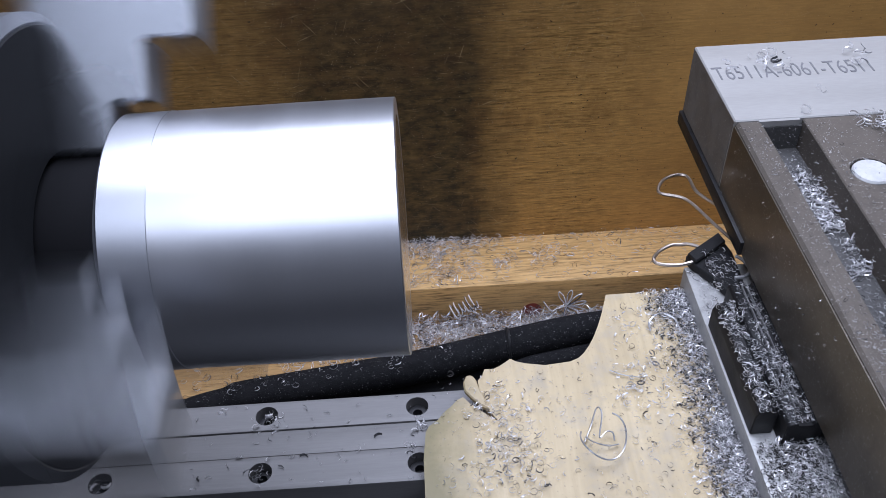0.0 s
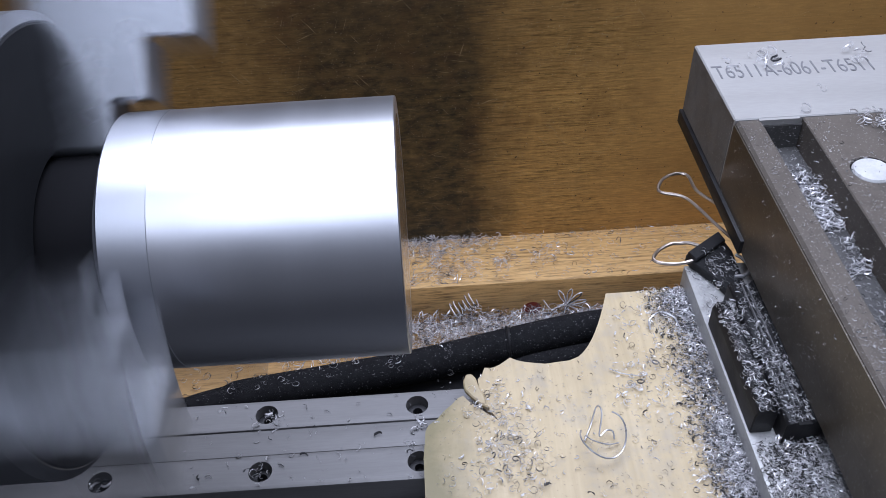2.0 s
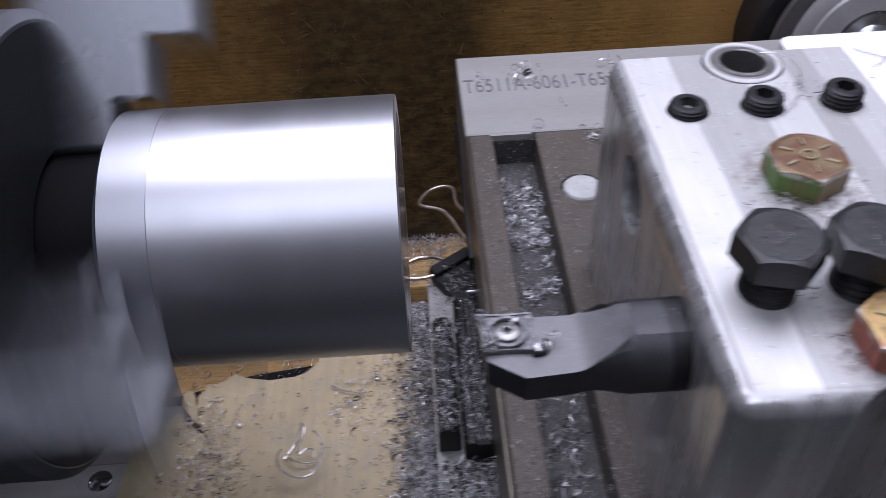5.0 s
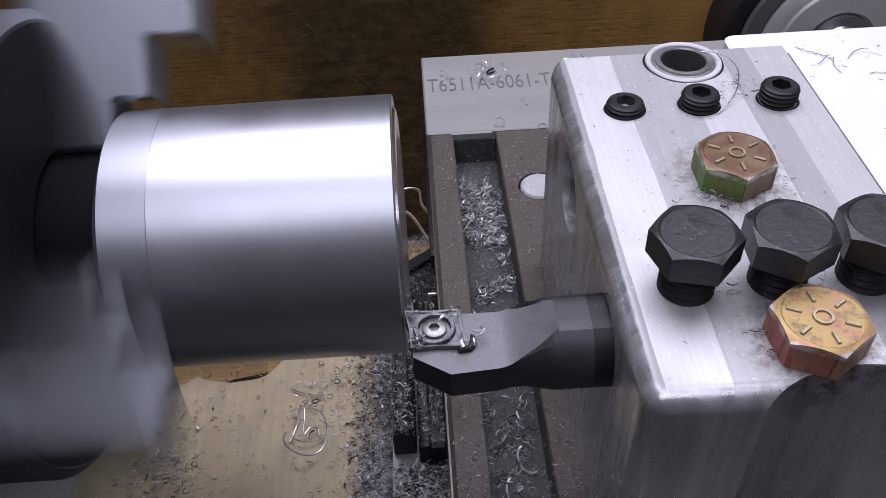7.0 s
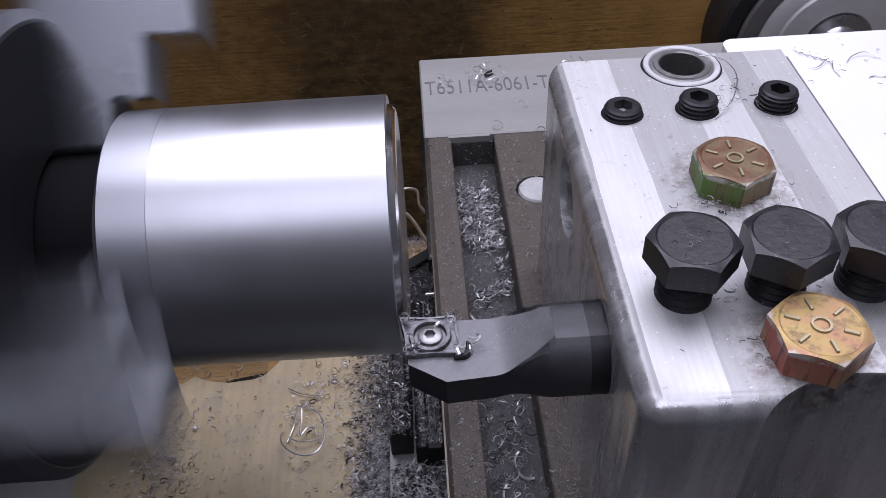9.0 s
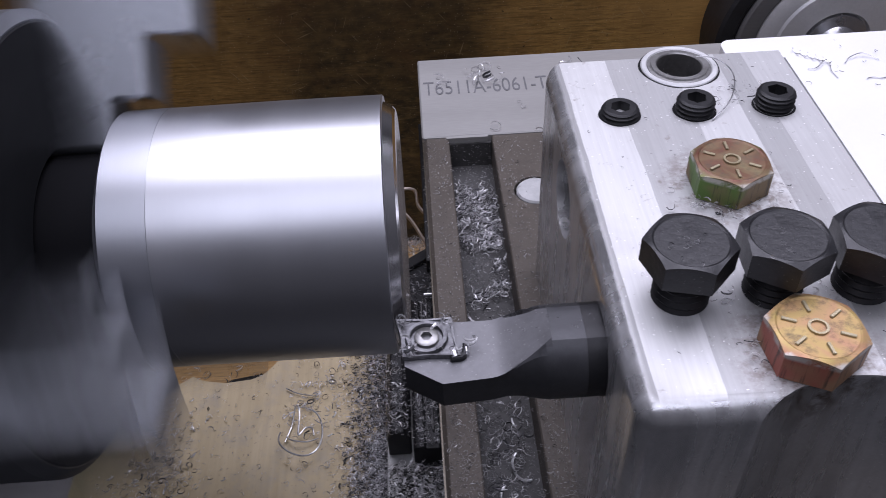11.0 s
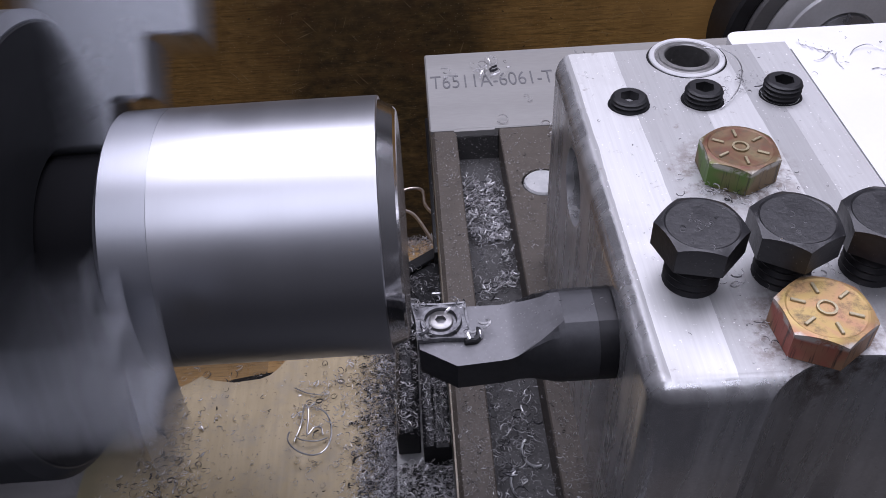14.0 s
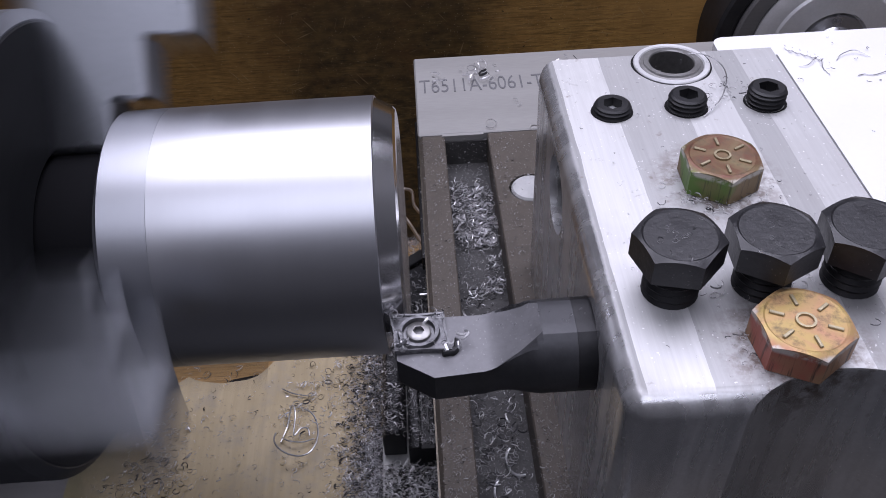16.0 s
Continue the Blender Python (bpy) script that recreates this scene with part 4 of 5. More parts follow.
def chips(name, where, count, size, label, lift=0.3, turns=(0.35, 0.9), base=(0, 0, 0), width=0.22, material=None):
    """Many loose chips in one mesh. where() gives the place of each; size: their least and greatest radius."""
    verts, faces = [], []
    for _ in range(count):
        at = where()
        if at is None:
            continue
        s = size[0] + (size[1] - size[0]) * rng.random() ** 2
        t = rng.uniform(*turns)
        curl(verts, faces, at, s, t, s * rng.uniform(0.2, 1.0), s * rng.uniform(width * 0.6, width * 1.8), rng.gauss(0, lift), rng.uniform(0, 6.28), max(4, int(t * (9 if s < 0.09 else 24))))
    me = bpy.data.meshes.new(name)
    me.from_pydata([tuple((v - Vector(base)) * U) for v in verts], [], faces)
    me.materials.append(material or MAT_CHIP)
    ob = new(name, me)
    ob.location = world(*base)
    ANCHOR[ob.name] = Vector(base)
    return tagged(ob, label, "metal chips", kind="stuff")


def patch(x0, x1, y0, y1, z, bias=None, heap=0.0):
    def pick():
        for _ in range(12):
            x, y = rng.uniform(x0, x1), rng.uniform(y0, y1)
            if bias is None or rng.random() < bias(x, y):
                return (x, y, z + 0.012 + heap * rng.random())
        return None
    return pick


def clump(points, spread, z, heap=0.04):
    def pick():
        x, y = rng.choice(points)
        return (x + rng.gauss(0, spread), y + rng.gauss(0, spread), z + 0.012 + heap * rng.random())
    return pick


RIDES_XY.append(chips("plug_chips", lambda: (lambda a: (0.99 + 0.19 * math.cos(a), 6.165 + 0.19 * math.sin(a), TABLE_Z))(rng.uniform(0, 6.28)), 34, (0.012, 0.03), "chips caught round the nylon plug", 0.4, base=(0.99, 6.165, TABLE_Z)))
B_X = (-1.5, 4.5, PLY_Z)
RIDES_X.append(chips("ply_chips", patch(-1.25, -0.54, 3.65, 6.30, PLY_Z, lambda x, y: max(0.0, (x + 1.15) / 0.6) ** 2.0 * (1.0 if y < 4.6 or y > 5.9 else 0.55), 0.05), 6200, (0.010, 0.034), "small bright aluminium chips heaped on the plywood", 0.7, base=B_X))
RIDES_X.append(chips("dark_fines", patch(-1.1, -0.54, 3.65, 6.30, PLY_Z - 0.01, lambda x, y: max(0.0, (x + 1.05) / 0.5) ** 2.0 * (1.0 if y < 4.6 or y > 5.9 else 0.55), 0.02), 2600, (0.010, 0.028), "oily dark fines among the chips on the plywood", 0.5, base=B_X, width=0.6, material=MAT_SLOT))
RIDES_X.append(chips("ply_chips", patch(-3.3, -0.7, 3.65, 5.4, PLY_Z, lambda x, y: 0.5), 420, (0.010, 0.036), "bright chips scattered over the plywood", 0.5, (0.3, 0.8), B_X, 0.28))
RIDES_X.append(chips("ply_chips", clump([(-2.75, 4.95), (-2.65, 4.7), (-2.6, 4.45), (-2.5, 4.2), (-2.75, 4.25), (-1.2, 5.9), (-1.3, 5.0), (-1.2, 5.3)], 0.14, PLY_Z), 620, (0.012, 0.042), "clumps of bright chips on the plywood", 0.8, (0.35, 1.1), B_X, 0.26))
CZ = PLY_Z + 0.03
RING = (-1.77, 4.45, PLY_Z)
ring_thing = thing("long_curl", RING, "large bright ring of swarf with loose inner loops on the plywood", "swarf", "long curls on the plywood")
hoop = [(-1.77 + 0.205 * math.cos(k), 4.43 + 0.235 * math.sin(k), CZ + 0.05 * (1 + math.sin(2 * k)) + 0.012 * k) for k in (2.9 + 0.2 * j for j in range(24))]
part("hoop", tube(hoop, 0.0085, 6), MAT_CURL, ring_thing)
part("loop", tube(curve_through([(-1.93, 4.42, CZ), (-1.88, 4.60, CZ), (-1.84, 4.74, CZ + 0.10), (-1.80, 4.70, CZ + 0.14), (-1.79, 4.60, CZ + 0.12), (-1.80, 4.45, CZ + 0.06), (-1.74, 4.52, CZ + 0.06), (-1.68, 4.53, CZ + 0.04), (-1.66, 4.46, CZ + 0.02)]), 0.008, 6), MAT_CURL, ring_thing)
part("loop", tube(curve_through([(-1.92, 4.48, CZ), (-1.85, 4.40, CZ + 0.05), (-1.72, 4.39, CZ + 0.03), (-1.62, 4.44, CZ)]), 0.007, 6), MAT_CURL, ring_thing)
for wire, wr in ((curve_through([(-1.54, 5.27, CZ), (-1.42, 5.20, CZ), (-1.27, 5.16, CZ)]), 0.006),
                 (curve_through([(-1.02, 5.74, CZ), (-1.01, 5.85, CZ + 0.03), (-0.88, 5.93, CZ + 0.05), (-0.75, 5.87, CZ + 0.03), (-0.72, 5.78, CZ)]), 0.010)):
    RIDES_X.append(single("long_curl", tube(wire, wr, 6), MAT_CURL, (-1.3, 5.3, PLY_Z), "thin bright curl of swarf on the plywood", "swarf", "long curls on the plywood"))
S_X = (0, 5, PLATE_Z)
RIDES_X.append(chips("saddle_chips", patch(-0.50, 0.26, 2.4, 4.12, PLATE_Z, lambda x, y: 0.6 if x < -0.33 and y > 3.7 else 1.0, 0.10), 4200, (0.014, 0.042), "bright chips heaped in front of the bearing block", 0.8, base=S_X))
RIDES_X.append(chips("dark_fines", patch(-0.50, 0.0, 2.6, 4.12, PLATE_Z - 0.01, None, 0.03), 1500, (0.010, 0.028), "oily dark fines among the chips on the saddle", 0.5, base=S_X, width=0.6, material=MAT_SLOT))
RIDES_X.append(chips("saddle_chips", patch(-0.50, -0.31, 4.28, 5.57, BLOCK_Z - 0.02, lambda x, y: 0.9, 0.03), 520, (0.010, 0.034), "bright chips over the black bearing block", 0.8, base=S_X))
RIDES_X.append(chips("saddle_chips", patch(-0.28, -0.02, 4.15, 5.82, -6.165, lambda x, y: 1.0 if y < 5.0 else 0.5, 0.03), 900, (0.009, 0.03), "chips packed along the wiper rail", 0.8, base=S_X))
RIDES_X.append(chips("saddle_chips", patch(-0.50, -0.30, 5.60, 6.38, PLATE_Z, None, 0.02), 90, (0.014, 0.04), "bright chips at the saddle's end", 0.6, base=S_X))
RIDES_X.append(chips("saddle_chips", patch(-0.36, -0.04, 5.95, 6.5, -6.345, lambda x, y: 0.7, 0.05), 130, (0.014, 0.04), "bright chips on the binder clip", 0.6, base=S_X))
RIDES_X.append(chips("saddle_chips", clump([(-0.415, y) for y in SCREWS_Y], 0.03, -6.12, 0.02), 40, (0.012, 0.03), "chips caught round the sunk screws", 0.5, base=S_X))
T_X = (0.5, 5, -5.42)
HAIR_Z = TOP_Z + 0.012
RIDES_XY.append(single("swarf_hair", tube(curve_through([(1.88, 5.16, HAIR_Z), (1.97, 5.08, HAIR_Z + 0.04), (2.03, 4.92, HAIR_Z + 0.07), (2.03, 4.74, HAIR_Z + 0.07), (1.95, 4.55, HAIR_Z + 0.03), (1.80, 4.40, HAIR_Z)], 6), 0.0038, 5), MAT_STEEL, (1.95, 4.8, TOP_Z), "thin looped hair of swarf on the block", "swarf"))
RIDES_XY.append(chips("slot_chips", patch(0.25, 0.63, 1.5, 6.6, -5.41, lambda x, y: 0.8 if 5.7 < y < 6.55 else 0.14, 0.06), 700, (0.020, 0.055), "curled bright chips lying in the slot", 0.7, base=T_X))
RIDES_XY.append(chips("slot_chips", clump([(0.30, 6.6), (0.45, 6.45), (0.36, 6.3), (0.55, 6.35), (0.60, 6.2), (0.61, 6.0), (0.60, 5.8), (0.52, 5.75), (0.58, 5.5), (0.60, 5.2), (0.35, 5.05), (0.45, 5.12), (0.54, 5.13)], 0.05, -5.415, 0.07), 260, (0.02, 0.055), "clumps of curled chips in the slot", 0.8, base=T_X))
RIDES_XY.append(chips("slot_chips", clump([(0.48, 3.47), (0.35, 3.85), (0.33, 3.33), (0.36, 3.23), (0.27, 3.67), (0.42, 3.7), (0.4, 3.5), (0.55, 3.75), (0.3, 4.0)], 0.05, -5.415, 0.03), 70, (0.025, 0.055), "loose curled chips in the slot", 0.6, (0.4, 0.95), T_X))
RIDES_XY.append(chips("slot_grit", patch(0.23, 0.65, 1.5, 7.0, -5.425), 1500, (0.006, 0.014), "fine metal grit on the slot floor", 0.5, base=T_X))
for arcx, arcy in ((0.56, 3.42), (0.45, 3.16)):
    RIDES_XY.append(single("slot_curl", tube([(arcx + 0.10 * math.cos(k), arcy + 0.13 * math.sin(k), -5.40) for k in (2.2 + 0.2 * j for j in range(15))], 0.010, 6), MAT_CURL, (arcx, arcy, -5.42), "single long curl of swarf in the slot", "swarf", "curls in the slot"))
RIDES_XY.append(chips("table_chips", patch(0.0, 2.6, 1.5, 7.0, TABLE_Z, lambda x, y: (0.9 if x < 0.21 or 0.69 < x < 0.84 else 0.3) * (1.0 if y < 4.3 else 0.3)), 5200, (0.007, 0.020), "fine specks of aluminium on the table", 0.5, base=T_X))
RIDES_XY.append(chips("bar_chips", clump([(0.62, 8.22), (0.72, 8.05), (0.80, 8.1), (0.55, 8.0), (0.86, 8.3), (1.70, 8.2), (1.62, 8.05), (0.62, 7.12), (0.25, 8.05)], 0.05, BAR_Z, 0.05), 40, (0.03, 0.08), "curled chips on the aluminium bar", 0.9, base=T_X))
RIDES_XY.append(chips("flank_specks", lambda: (-0.046, rng.uniform(4.0, 7.0), rng.uniform(-6.05, -5.15)), 150, (0.006, 0.016), "fine specks of aluminium stuck to the table's flank", 1.5, base=T_X))
RIDES_XY.append(chips("table_chips", clump([(1.30, 6.88), (1.38, 6.80), (1.25, 6.95), (1.42, 6.95)], 0.05, TABLE_Z, 0.05), 60, (0.02, 0.055), "tangle of curled chips beside the aluminium bar", 0.9, base=T_X))
RIDES_XY.append(chips("bar_chips", clump([(1.03, 7.57)], 0.01, BAR_Z, 0.0), 3, (0.03, 0.04), "single chip on the aluminium bar", 0.3, base=T_X))
RIDES_XY.append(chips("block_chips", patch(1.0, 2.45, 2.4, 5.1, TOP_Z), 220, (0.004, 0.013), "fine specks of aluminium on the block", 0.3, base=T_X))
RIDES_XY.append(chips("block_chips", clump([(1.66, 3.55), (1.5, 3.6), (1.9, 3.6), (1.5, 2.45), (1.95, 2.5), (1.42, 2.9), (1.9, 2.9), (2.1, 4.75), (2.0, 4.6)], 0.08, TOP_Z, 0.01), 190, (0.008, 0.03), "chips round the bolts of the block", 0.4, base=T_X))
RIDES_XY.append(chips("bolt_chips", clump([(1.2, 2.9), (1.25, 2.95), (1.6, 2.85), (1.65, 2.9), (1.15, 2.85)], 0.06, -2.772, 0.0), 22, (0.009, 0.02), "tiny chips on the bolt heads", 0.2, base=T_X))
RIDES_XY.append(chips("tool_chips", patch(0.2, 0.8, 2.9, 3.06, -3.362), 22, (0.005, 0.012), "tiny chips on the tool shank", 0.2, base=T_X))
PZ = -3.212
wave = [(2.637 + 0.204 * k / 60, 5.274 - 0.18 * k / 60 + 0.028 * math.sin(k * 0.52), PZ + 0.012 + 0.012 * math.cos(k * 0.52)) for k in range(61)]
for wire in (wave, curve_through([(2.665, 5.036, PZ), (2.72, 5.03, PZ + 0.01), (2.80, 5.10, PZ + 0.02), (2.83, 5.09, PZ + 0.02), (2.815, 5.0, PZ), (2.826, 4.905, PZ)]),
             curve_through([(2.943, 5.081, PZ), (3.0, 5.14, PZ + 0.01), (3.101, 5.167, PZ + 0.02), (3.195, 5.103, PZ)]),
             curve_through([(3.01, 4.872, PZ), (3.06, 4.885, PZ), (3.133, 4.87, PZ), (3.3, 4.93, PZ + 0.01)])):
    RIDES_XY.append(single("swarf_hair", tube(wire, 0.0033, 5), MAT_STEEL, (2.9, 5.0, -3.22), "thin grey thread of swarf on the white plate", "swarf", "threads on the white plate"))
RIDES_XY.append(chips("cover_chips", patch(2.6, 3.6, 4.2, 5.4, -3.222), 26, (0.01, 0.03), "tiny chips on the white plate", 0.2, (0.25, 0.7), T_X, 0.2, MAT_INK))
RIDES_XY.append(chips("insert_chips", clump([(-0.2, 3.16), (-0.1, 3.19), (0.02, 3.17), (0.07, 3.0), (0.05, 2.95), (-0.2, 2.97)], 0.025, -3.52, 0.02), 34, (0.014, 0.04), "crumpled chips caught on the insert", 0.9, (0.3, 0.9), T_X, 0.35))
chips("tray_chips", patch(-2.4, 3.6, 8.55, 9.44, FLOOR_Z, lambda x, y: min(1.0, max(0.0, (y - 8.5) / 0.5)) * (1.0 if x > -0.6 else 0.35), 0.30), 5500, (0.035, 0.10), "heap of bright curled chips on the tray floor", 0.9, base=(0, 9, FLOOR_Z), width=0.12)
chips("tray_chips", patch(-4.2, -1.0, 7.6, 9.3, FLOOR_Z, None, 0.02), 170, (0.03, 0.08), "bright chips scattered on the tray floor", 0.5, base=(0, 9, FLOOR_Z))
chips("ledge_chips", patch(-0.6, 4.8, 9.5, 10.55, LEDGE_Z, lambda x, y: (1.0 if y > 10.4 else 0.25) * (1.0 if x < 1.2 else 0.28), 0.03), 900, (0.025, 0.07), "bright chips strewn along the pine strip", 0.6, base=(0, 10, LEDGE_Z), width=0.13)
chips("ledge_chips", clump([(1.1, 9.95), (1.25, 9.9), (1.8, 10.0), (0.6, 9.8), (0.3, 9.7), (0.1, 10.1), (2.05, 10.1)], 0.10, LEDGE_Z, 0.06), 150, (0.03, 0.09), "tangles of fine swarf on the pine strip", 0.8, (0.5, 1.6), (0, 10, LEDGE_Z), 0.1)
chips("ledge_chips", patch(-0.5, 1.15, 10.15, 10.56, LEDGE_Z, lambda x, y: max(0.15, 1.0 - max(0.0, x) * 0.8) * (0.4 + (y - 10.15) * 1.5), 0.08), 800, (0.022, 0.06), "chips heaped in the corner of the pine strip", 0.9, base=(0, 10, LEDGE_Z), width=0.12)
chips("ledge_chips", patch(-0.5, 0.55, 9.5, 10.2, LEDGE_Z, lambda x, y: 0.6, 0.04), 240, (0.022, 0.06), "chips strewn on the pine strip", 0.7, base=(0, 10, LEDGE_Z), width=0.12)
chips("swarf_nest", clump([(0.52, 9.36), (0.6, 9.4), (0.48, 9.3)], 0.05, FLOOR_Z + 0.2, 0.2), 14, (0.08, 0.16), "tangled nest of fine swarf against the pine strip", 1.2, (0.8, 2.2), (0, 9, FLOOR_Z), 0.06)
chips("rail_chips", patch(-2.6, -0.1, 4.36, 5.3, RAIL_Z), 80, (0.012, 0.05), "bright chips lying on the rail", 0.4, (0.2, 0.5), (0, 5, RAIL_Z), 0.4)
chips("rail_chips", clump([(hx, hy) for hx in HOLES_X[1:3] for hy in (5.172, 4.52)] + [(-1.62, 5.08), (-0.28, 4.68), (-0.2, 4.95)], 0.035, RAIL_Z - 0.1, 0.12), 110, (0.015, 0.05), "chips caught in the rail's screw holes", 0.6, (0.25, 0.7), (0, 5, RAIL_Z), 0.4)
chips("hose_chips", clump([(-2.2, 5.78), (-1.9, 5.83), (-1.6, 5.87), (-0.9, 6.0), (-1.2, 5.98), (-0.5, 6.05), (-1.0, 6.05), (-0.45, 6.02), (0.1, 6.15)], 0.06, -7.235, 0.02), 80, (0.015, 0.05), "chips caught on the hose", 0.5, base=(0, 6, -7.3))
single("red_spot", lathe([(9.448, 0.03), (9.452, 0.11), (9.459, 0.15)], "y", (1.62, 0, -10.26), 20), MAT_RED, (1.62, 9.44, -10.26), "red paint blotch on the pine strip's face", "paint spot")


def spring(name, radius, length, turns, wire):
    """A coiled ribbon of swarf along its own x axis, from its origin."""
    path = []
    n = int(turns * 14)
    for i in range(n + 1):
        a = 2 * math.pi * turns * i / n
        rr = radius * (0.75 + 0.25 * math.sin(3.0 * i / n * math.pi + 0.5))
        path.append((length * i / n, rr * math.cos(a), rr * math.sin(a)))
    bm = tube(path, wire, 5)
    me = mesh_of(name, bm, MAT_CHIP, (0, 0, 0))
    return tagged(new(name, me), "loose coil of fresh aluminium swarf thrown off the tool", "swarf coil", "fresh swarf coils")


LONG_COIL, WIDE_COIL, SHORT_COIL = spring("swarf_coil", 0.068, 0.80, 15, 0.009), spring("swarf_coil", 0.110, 0.55, 10, 0.009), spring("swarf_coil", 0.075, 0.22, 5, 0.008)

resting = spring("swarf_coil", 0.15, 0.42, 6, 0.012)
resting.matrix_world = Matrix.Translation(world(0.32, 9.33, -10.08)) @ pose(0, 0, 0, 0, -25, 10)
tagged(resting, "tangled coil of swarf leaning on the pine strip", group="resting swarf")
star = bmesh.new()
for k in range(5):
    a = -0.5 + 0.62 * k
    d, n_ = Vector((math.cos(a), 0.1, math.sin(a))), Vector((-math.sin(a), 0.1, math.cos(a)))
    c_ = Vector((2.16, 9.36, -10.12))
    tube(curve_through([c_, c_ + 0.22 * d + 0.035 * n_, c_ + 0.33 * d, c_ + 0.22 * d - 0.035 * n_, c_], 5), 0.011, 5, star)
tube(curve_through([(2.16, 9.36, -10.12), (2.0, 9.38, -10.2), (1.9, 9.3, -10.15), (1.78, 9.36, -9.98)], 5), 0.011, 5, star)
tube(curve_through([(2.16, 9.36, -10.12), (2.1, 9.3, -10.3), (2.05, 9.3, -10.49)], 5), 0.011, 5, star)
single("swarf_star", star, MAT_CHIP, (2.16, 9.36, FLOOR_Z), "star-shaped loop of swarf wire against the pine strip", "swarf", "resting swarf")

# ---- what moves ----
CYCLE = ((0.0, 0.0, 0.0), (0.25, 0.003, 0.044), (0.5, 0.07, 0.093), (0.75, 0.128, 0.113), (0.87, 0.131, 0.05), (1.0, 0.131, 0.0))
TRAVEL = [(0.0, 3.247, 0.009), (3.9, 3.247, 0.009), (4.0, 3.10, 0.005), (4.5, 1.824, 0.0), (5.0, 0.485, 0.0), (5.2, 0.15, 0.0), (5.5, 0.06, 0.0),
          (5.8, 0.06, 0.0), (6.1, 0.10, 0.05), (6.4, 0.12, 0.0), (6.7, 0.055, 0.01), (7.0, 0.09, 0.06), (7.3, 0.09, -0.015), (7.5, 0.051, 0.011), (7.75, 0.09, 0.06),
          (8.0, 0.115, -0.017), (8.25, 0.05, 0.02), (8.5, 0.077, 0.067), (8.75, 0.12, 0.0), (9.0, 0.064, 0.012), (9.25, 0.08, 0.06), (9.5, 0.12, 0.08), (9.75, 0.12, 0.0),
          (10.0, 0.045, 0.02), (10.25, 0.07, 0.07), (10.5, 0.12, 0.09), (10.8, 0.12, 0.0), (11.05, 0.03, 0.0), (11.3, 0.04, 0.06), (11.5, 0.088, 0.101), (11.75, 0.125, 0.0),
          (12.0, 0.063, 0.004), (12.25, 0.02, 0.04), (12.5, 0.068, 0.084), (12.75, 0.125, 0.11), (12.87, 0.13, 0.04), (13.0, 0.13, 0.003), (13.25, 0.01, 0.01),
          (13.5, 0.025, 0.045), (13.75, 0.08, 0.09), (14.0, 0.128, 0.113), (14.15, 0.13, 0.02), (14.3, 0.09, 0.0)]
TRAVEL += [(14.5 + t, s, c) for t, s, c in CYCLE] + [(15.75, 0.0, 0.0), (16.0, 0.003, 0.044)]
TRIM = ((0, 0.0), (5.4, 0.0), (7.5, 0.032), (8.5, 0.05), (9.0, 0.05), (11.5, 0.083), (12.5, 0.094), (13.5, 0.10), (14.0, 0.105), (15.0, 0.112), (15.5, 0.12), (16.0, 0.126))
DEGREES_A_STEP = 40


SLOT_REST = (0.42, 1.9, -5.30)


def between(keys, t):
    """Values of the keys (t, ...) at a time, straight from key to key."""
    for p, q in zip(keys, keys[1:]):
        if t <= q[0]:
            u = max(0.0, (t - p[0]) / (q[0] - p[0]))
            return [i + (j - i) * u for i, j in zip(p[1:], q[1:])]
    return keys[-1][1:]


def coil_rows(flights):
    """Rows for a coil that lies in the slot in front of the tool, and is wound up and thrown by the cut: keys of (t, x, y, z, turn, rise)."""
    rows = []
    for t, s, c in TRAVEL:
        if not any(f[0][0] - 0.1 < t < f[-1][0] + 0.1 for f in flights):
            rows.append((t, Matrix.Translation(world(SLOT_REST[0] + s, SLOT_REST[1] + c, SLOT_REST[2])) @ pose(0, 0, 0, 0, 0, -85)))
    for f in flights:
        for i in range(round(f[0][0] * FPS), round(f[-1][0] * FPS) + 1):
            x, y, z, turn, rise = between(f, i / FPS)
            rows.append((i / FPS, Matrix.Translation(world(x, y, z)) @ pose(0, 0, 0, 0, -rise, turn) @ pose(0, 0, 0, 80 * i % 360)))
    return sorted(rows, key=lambda r: r[0])


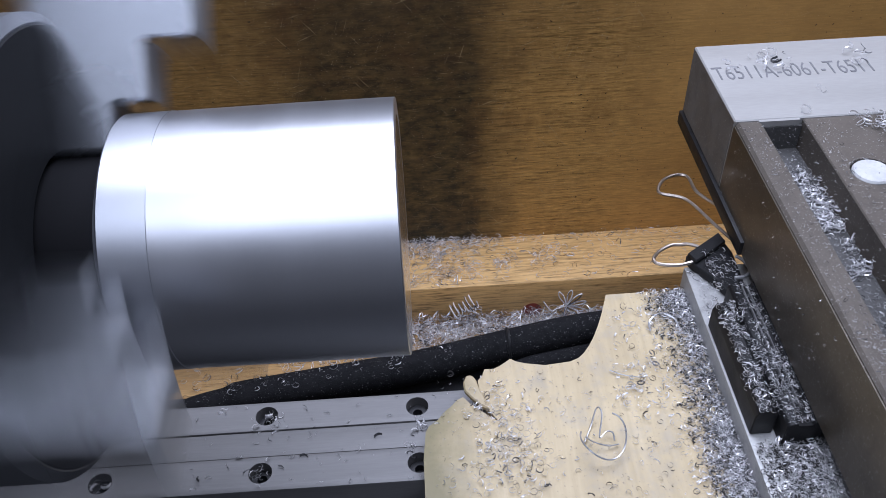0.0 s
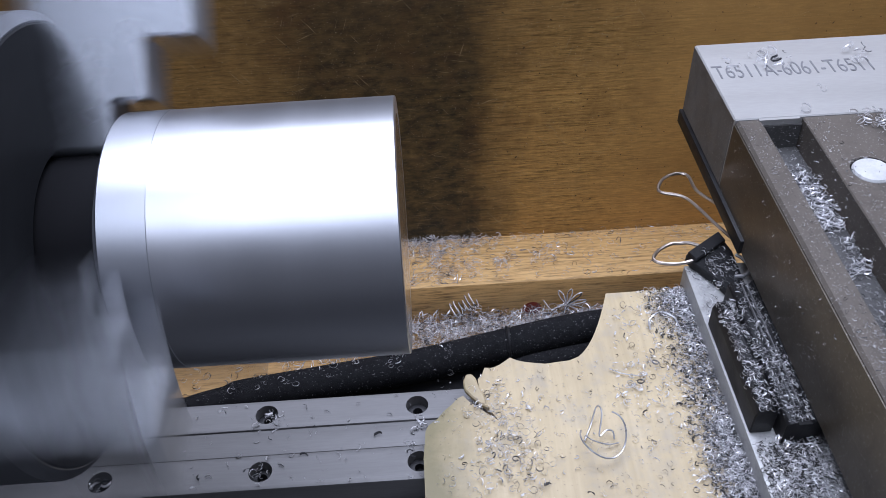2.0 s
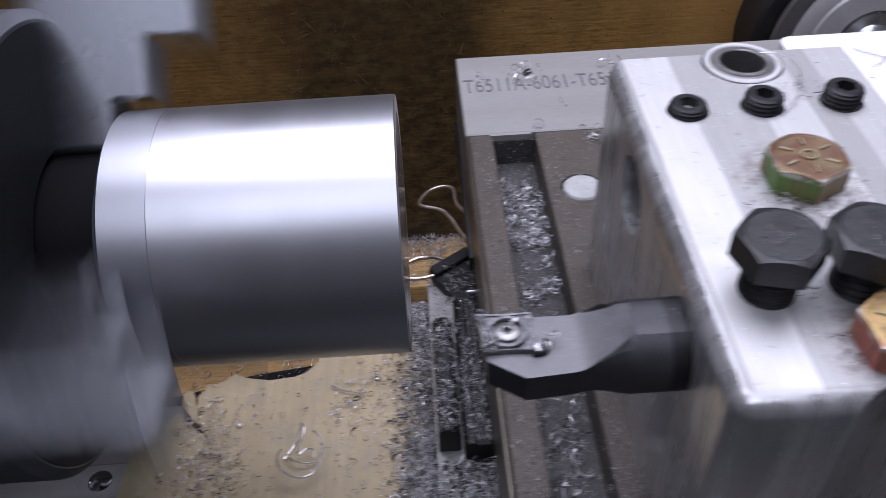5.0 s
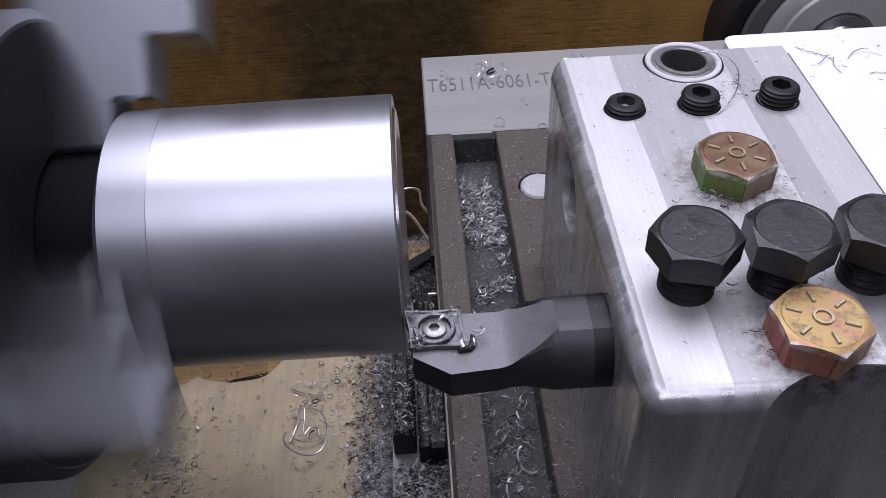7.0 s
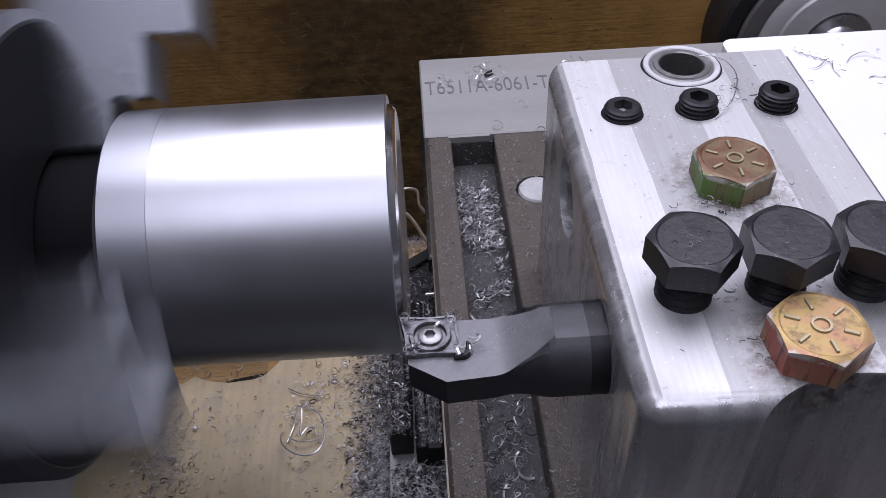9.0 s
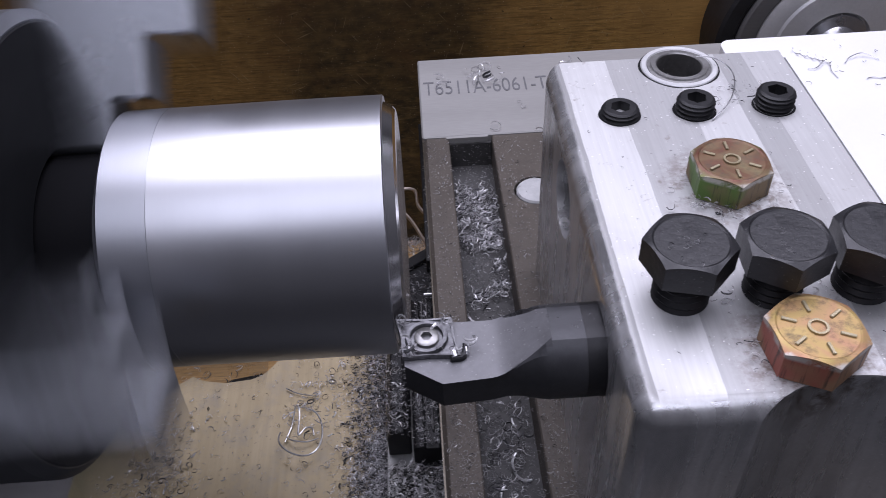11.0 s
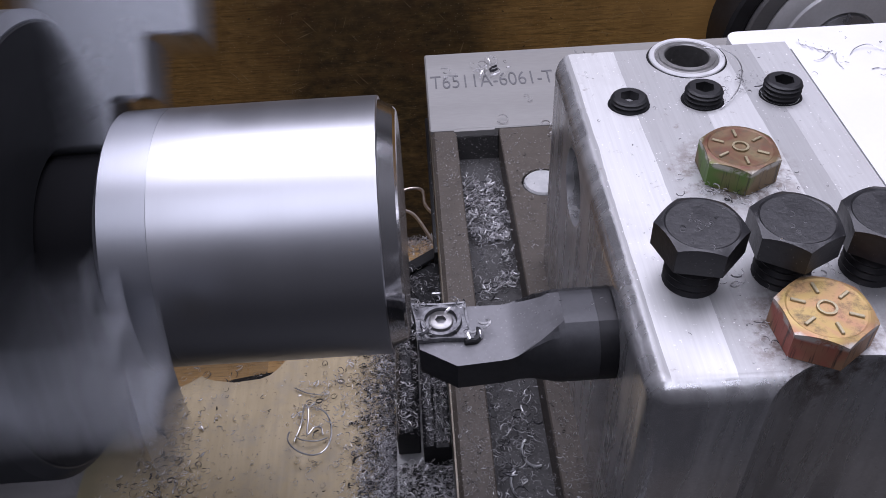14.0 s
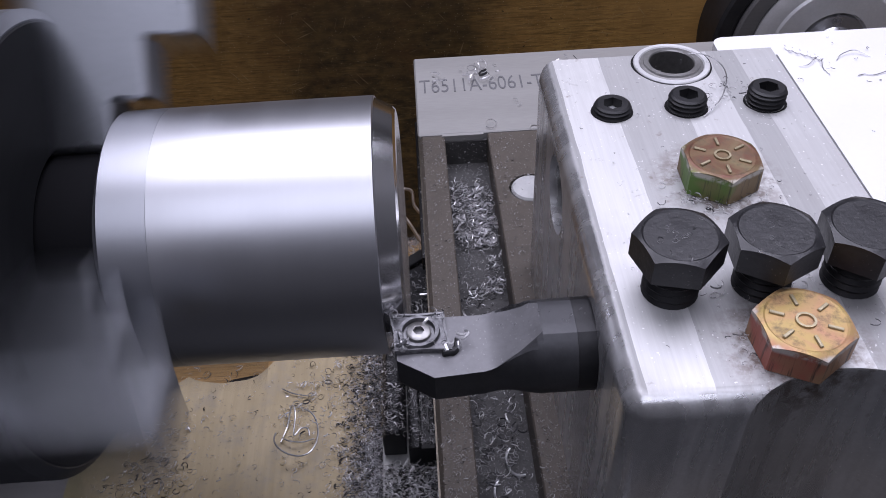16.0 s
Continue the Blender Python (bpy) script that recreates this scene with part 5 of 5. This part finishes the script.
def motions():
    for ob in RIDES_X:
        walk(ob, [(t, Matrix.Translation(world(*ANCHOR[ob.name]) + Vector((s * U, 0, 0)))) for t, s, c in TRAVEL])
    for ob in RIDES_XY:
        walk(ob, [(t, Matrix.Translation(world(*ANCHOR[ob.name]) + Vector((s * U, c * U, 0)))) for t, s, c in TRAVEL])
    for ob in SPINS:
        at = world(*ANCHOR[ob.name])
        walk(ob, [(i / FPS, pose(*at, DEGREES_A_STEP * i % 360)) for i in range(16 * FPS + 1)])
    TIP = (-0.08, 3.30, -3.42)
    walk(LONG_COIL, coil_rows([[(12.8, 0.05, 3.30, -3.48, 40, 0), (12.9, 0.06, 3.30, -3.47, 53, 0), (13.1, 0.07, 3.31, -3.46, 55, 0), (13.2, 0.5, 4.0, -3.6, 60, 0), (13.27, 0.8, 4.6, -4.4, 60, -30)],
                               [(15.2, -0.1, 3.5, -3.4, 30, 20), (15.3, -0.05, 4.15, -3.3, -10, 0), (15.4, 0.5, 4.9, -3.9, -30, 0)]]))
    walk(WIDE_COIL, coil_rows([[(11.23, *TIP, 5, 0), (11.4, *TIP, 15, 8), (11.5, -0.05, 3.34, -3.40, 38, 22), (11.57, 0.3, 4.0, -3.6, 50, 20)],
                               [(12.33, *TIP, 5, 0), (12.6, *TIP, 2, 4), (12.7, 0.75, 3.9, -3.3, 85, 0), (12.77, 1.0, 4.6, -3.5, 85, 0)],
                               [(14.75, *TIP, 0, 0), (15.0, -0.06, 3.31, -3.41, 4, 6), (15.1, -0.05, 3.33, -3.40, 25, 20), (15.17, 0.3, 3.9, -3.5, 60, 20)]]))
    walk(SHORT_COIL, coil_rows([[(8.33, -0.12, 3.25, -3.48, 20, 0), (8.53, -0.13, 3.25, -3.47, 10, 0), (8.6, 0.0, 3.6, -3.5, 20, 0)],
                                [(13.33, *TIP, 10, 0), (13.57, *TIP, 25, 5), (13.63, 0.3, 4.0, -3.5, 60, 0)]]))
    # the loose ring rides the plywood and is knocked along it once while the cut begins
    slid = lambda t: min(1.0, max(0.0, (t - 5.5) / 1.5))
    walk(ring_thing, [(t, Matrix.Translation(world(RING[0] + s + 0.43 * slid(t), RING[1] + 0.22 * slid(t), RING[2])) @ pose(0, 0, 0, 0, 0, -12 + 12 * slid(t))) for t, s, c in TRAVEL])
    walk(sleeve, [(t, Matrix.Translation((-d * U, 0, 0))) for t, d in TRIM])


motions()
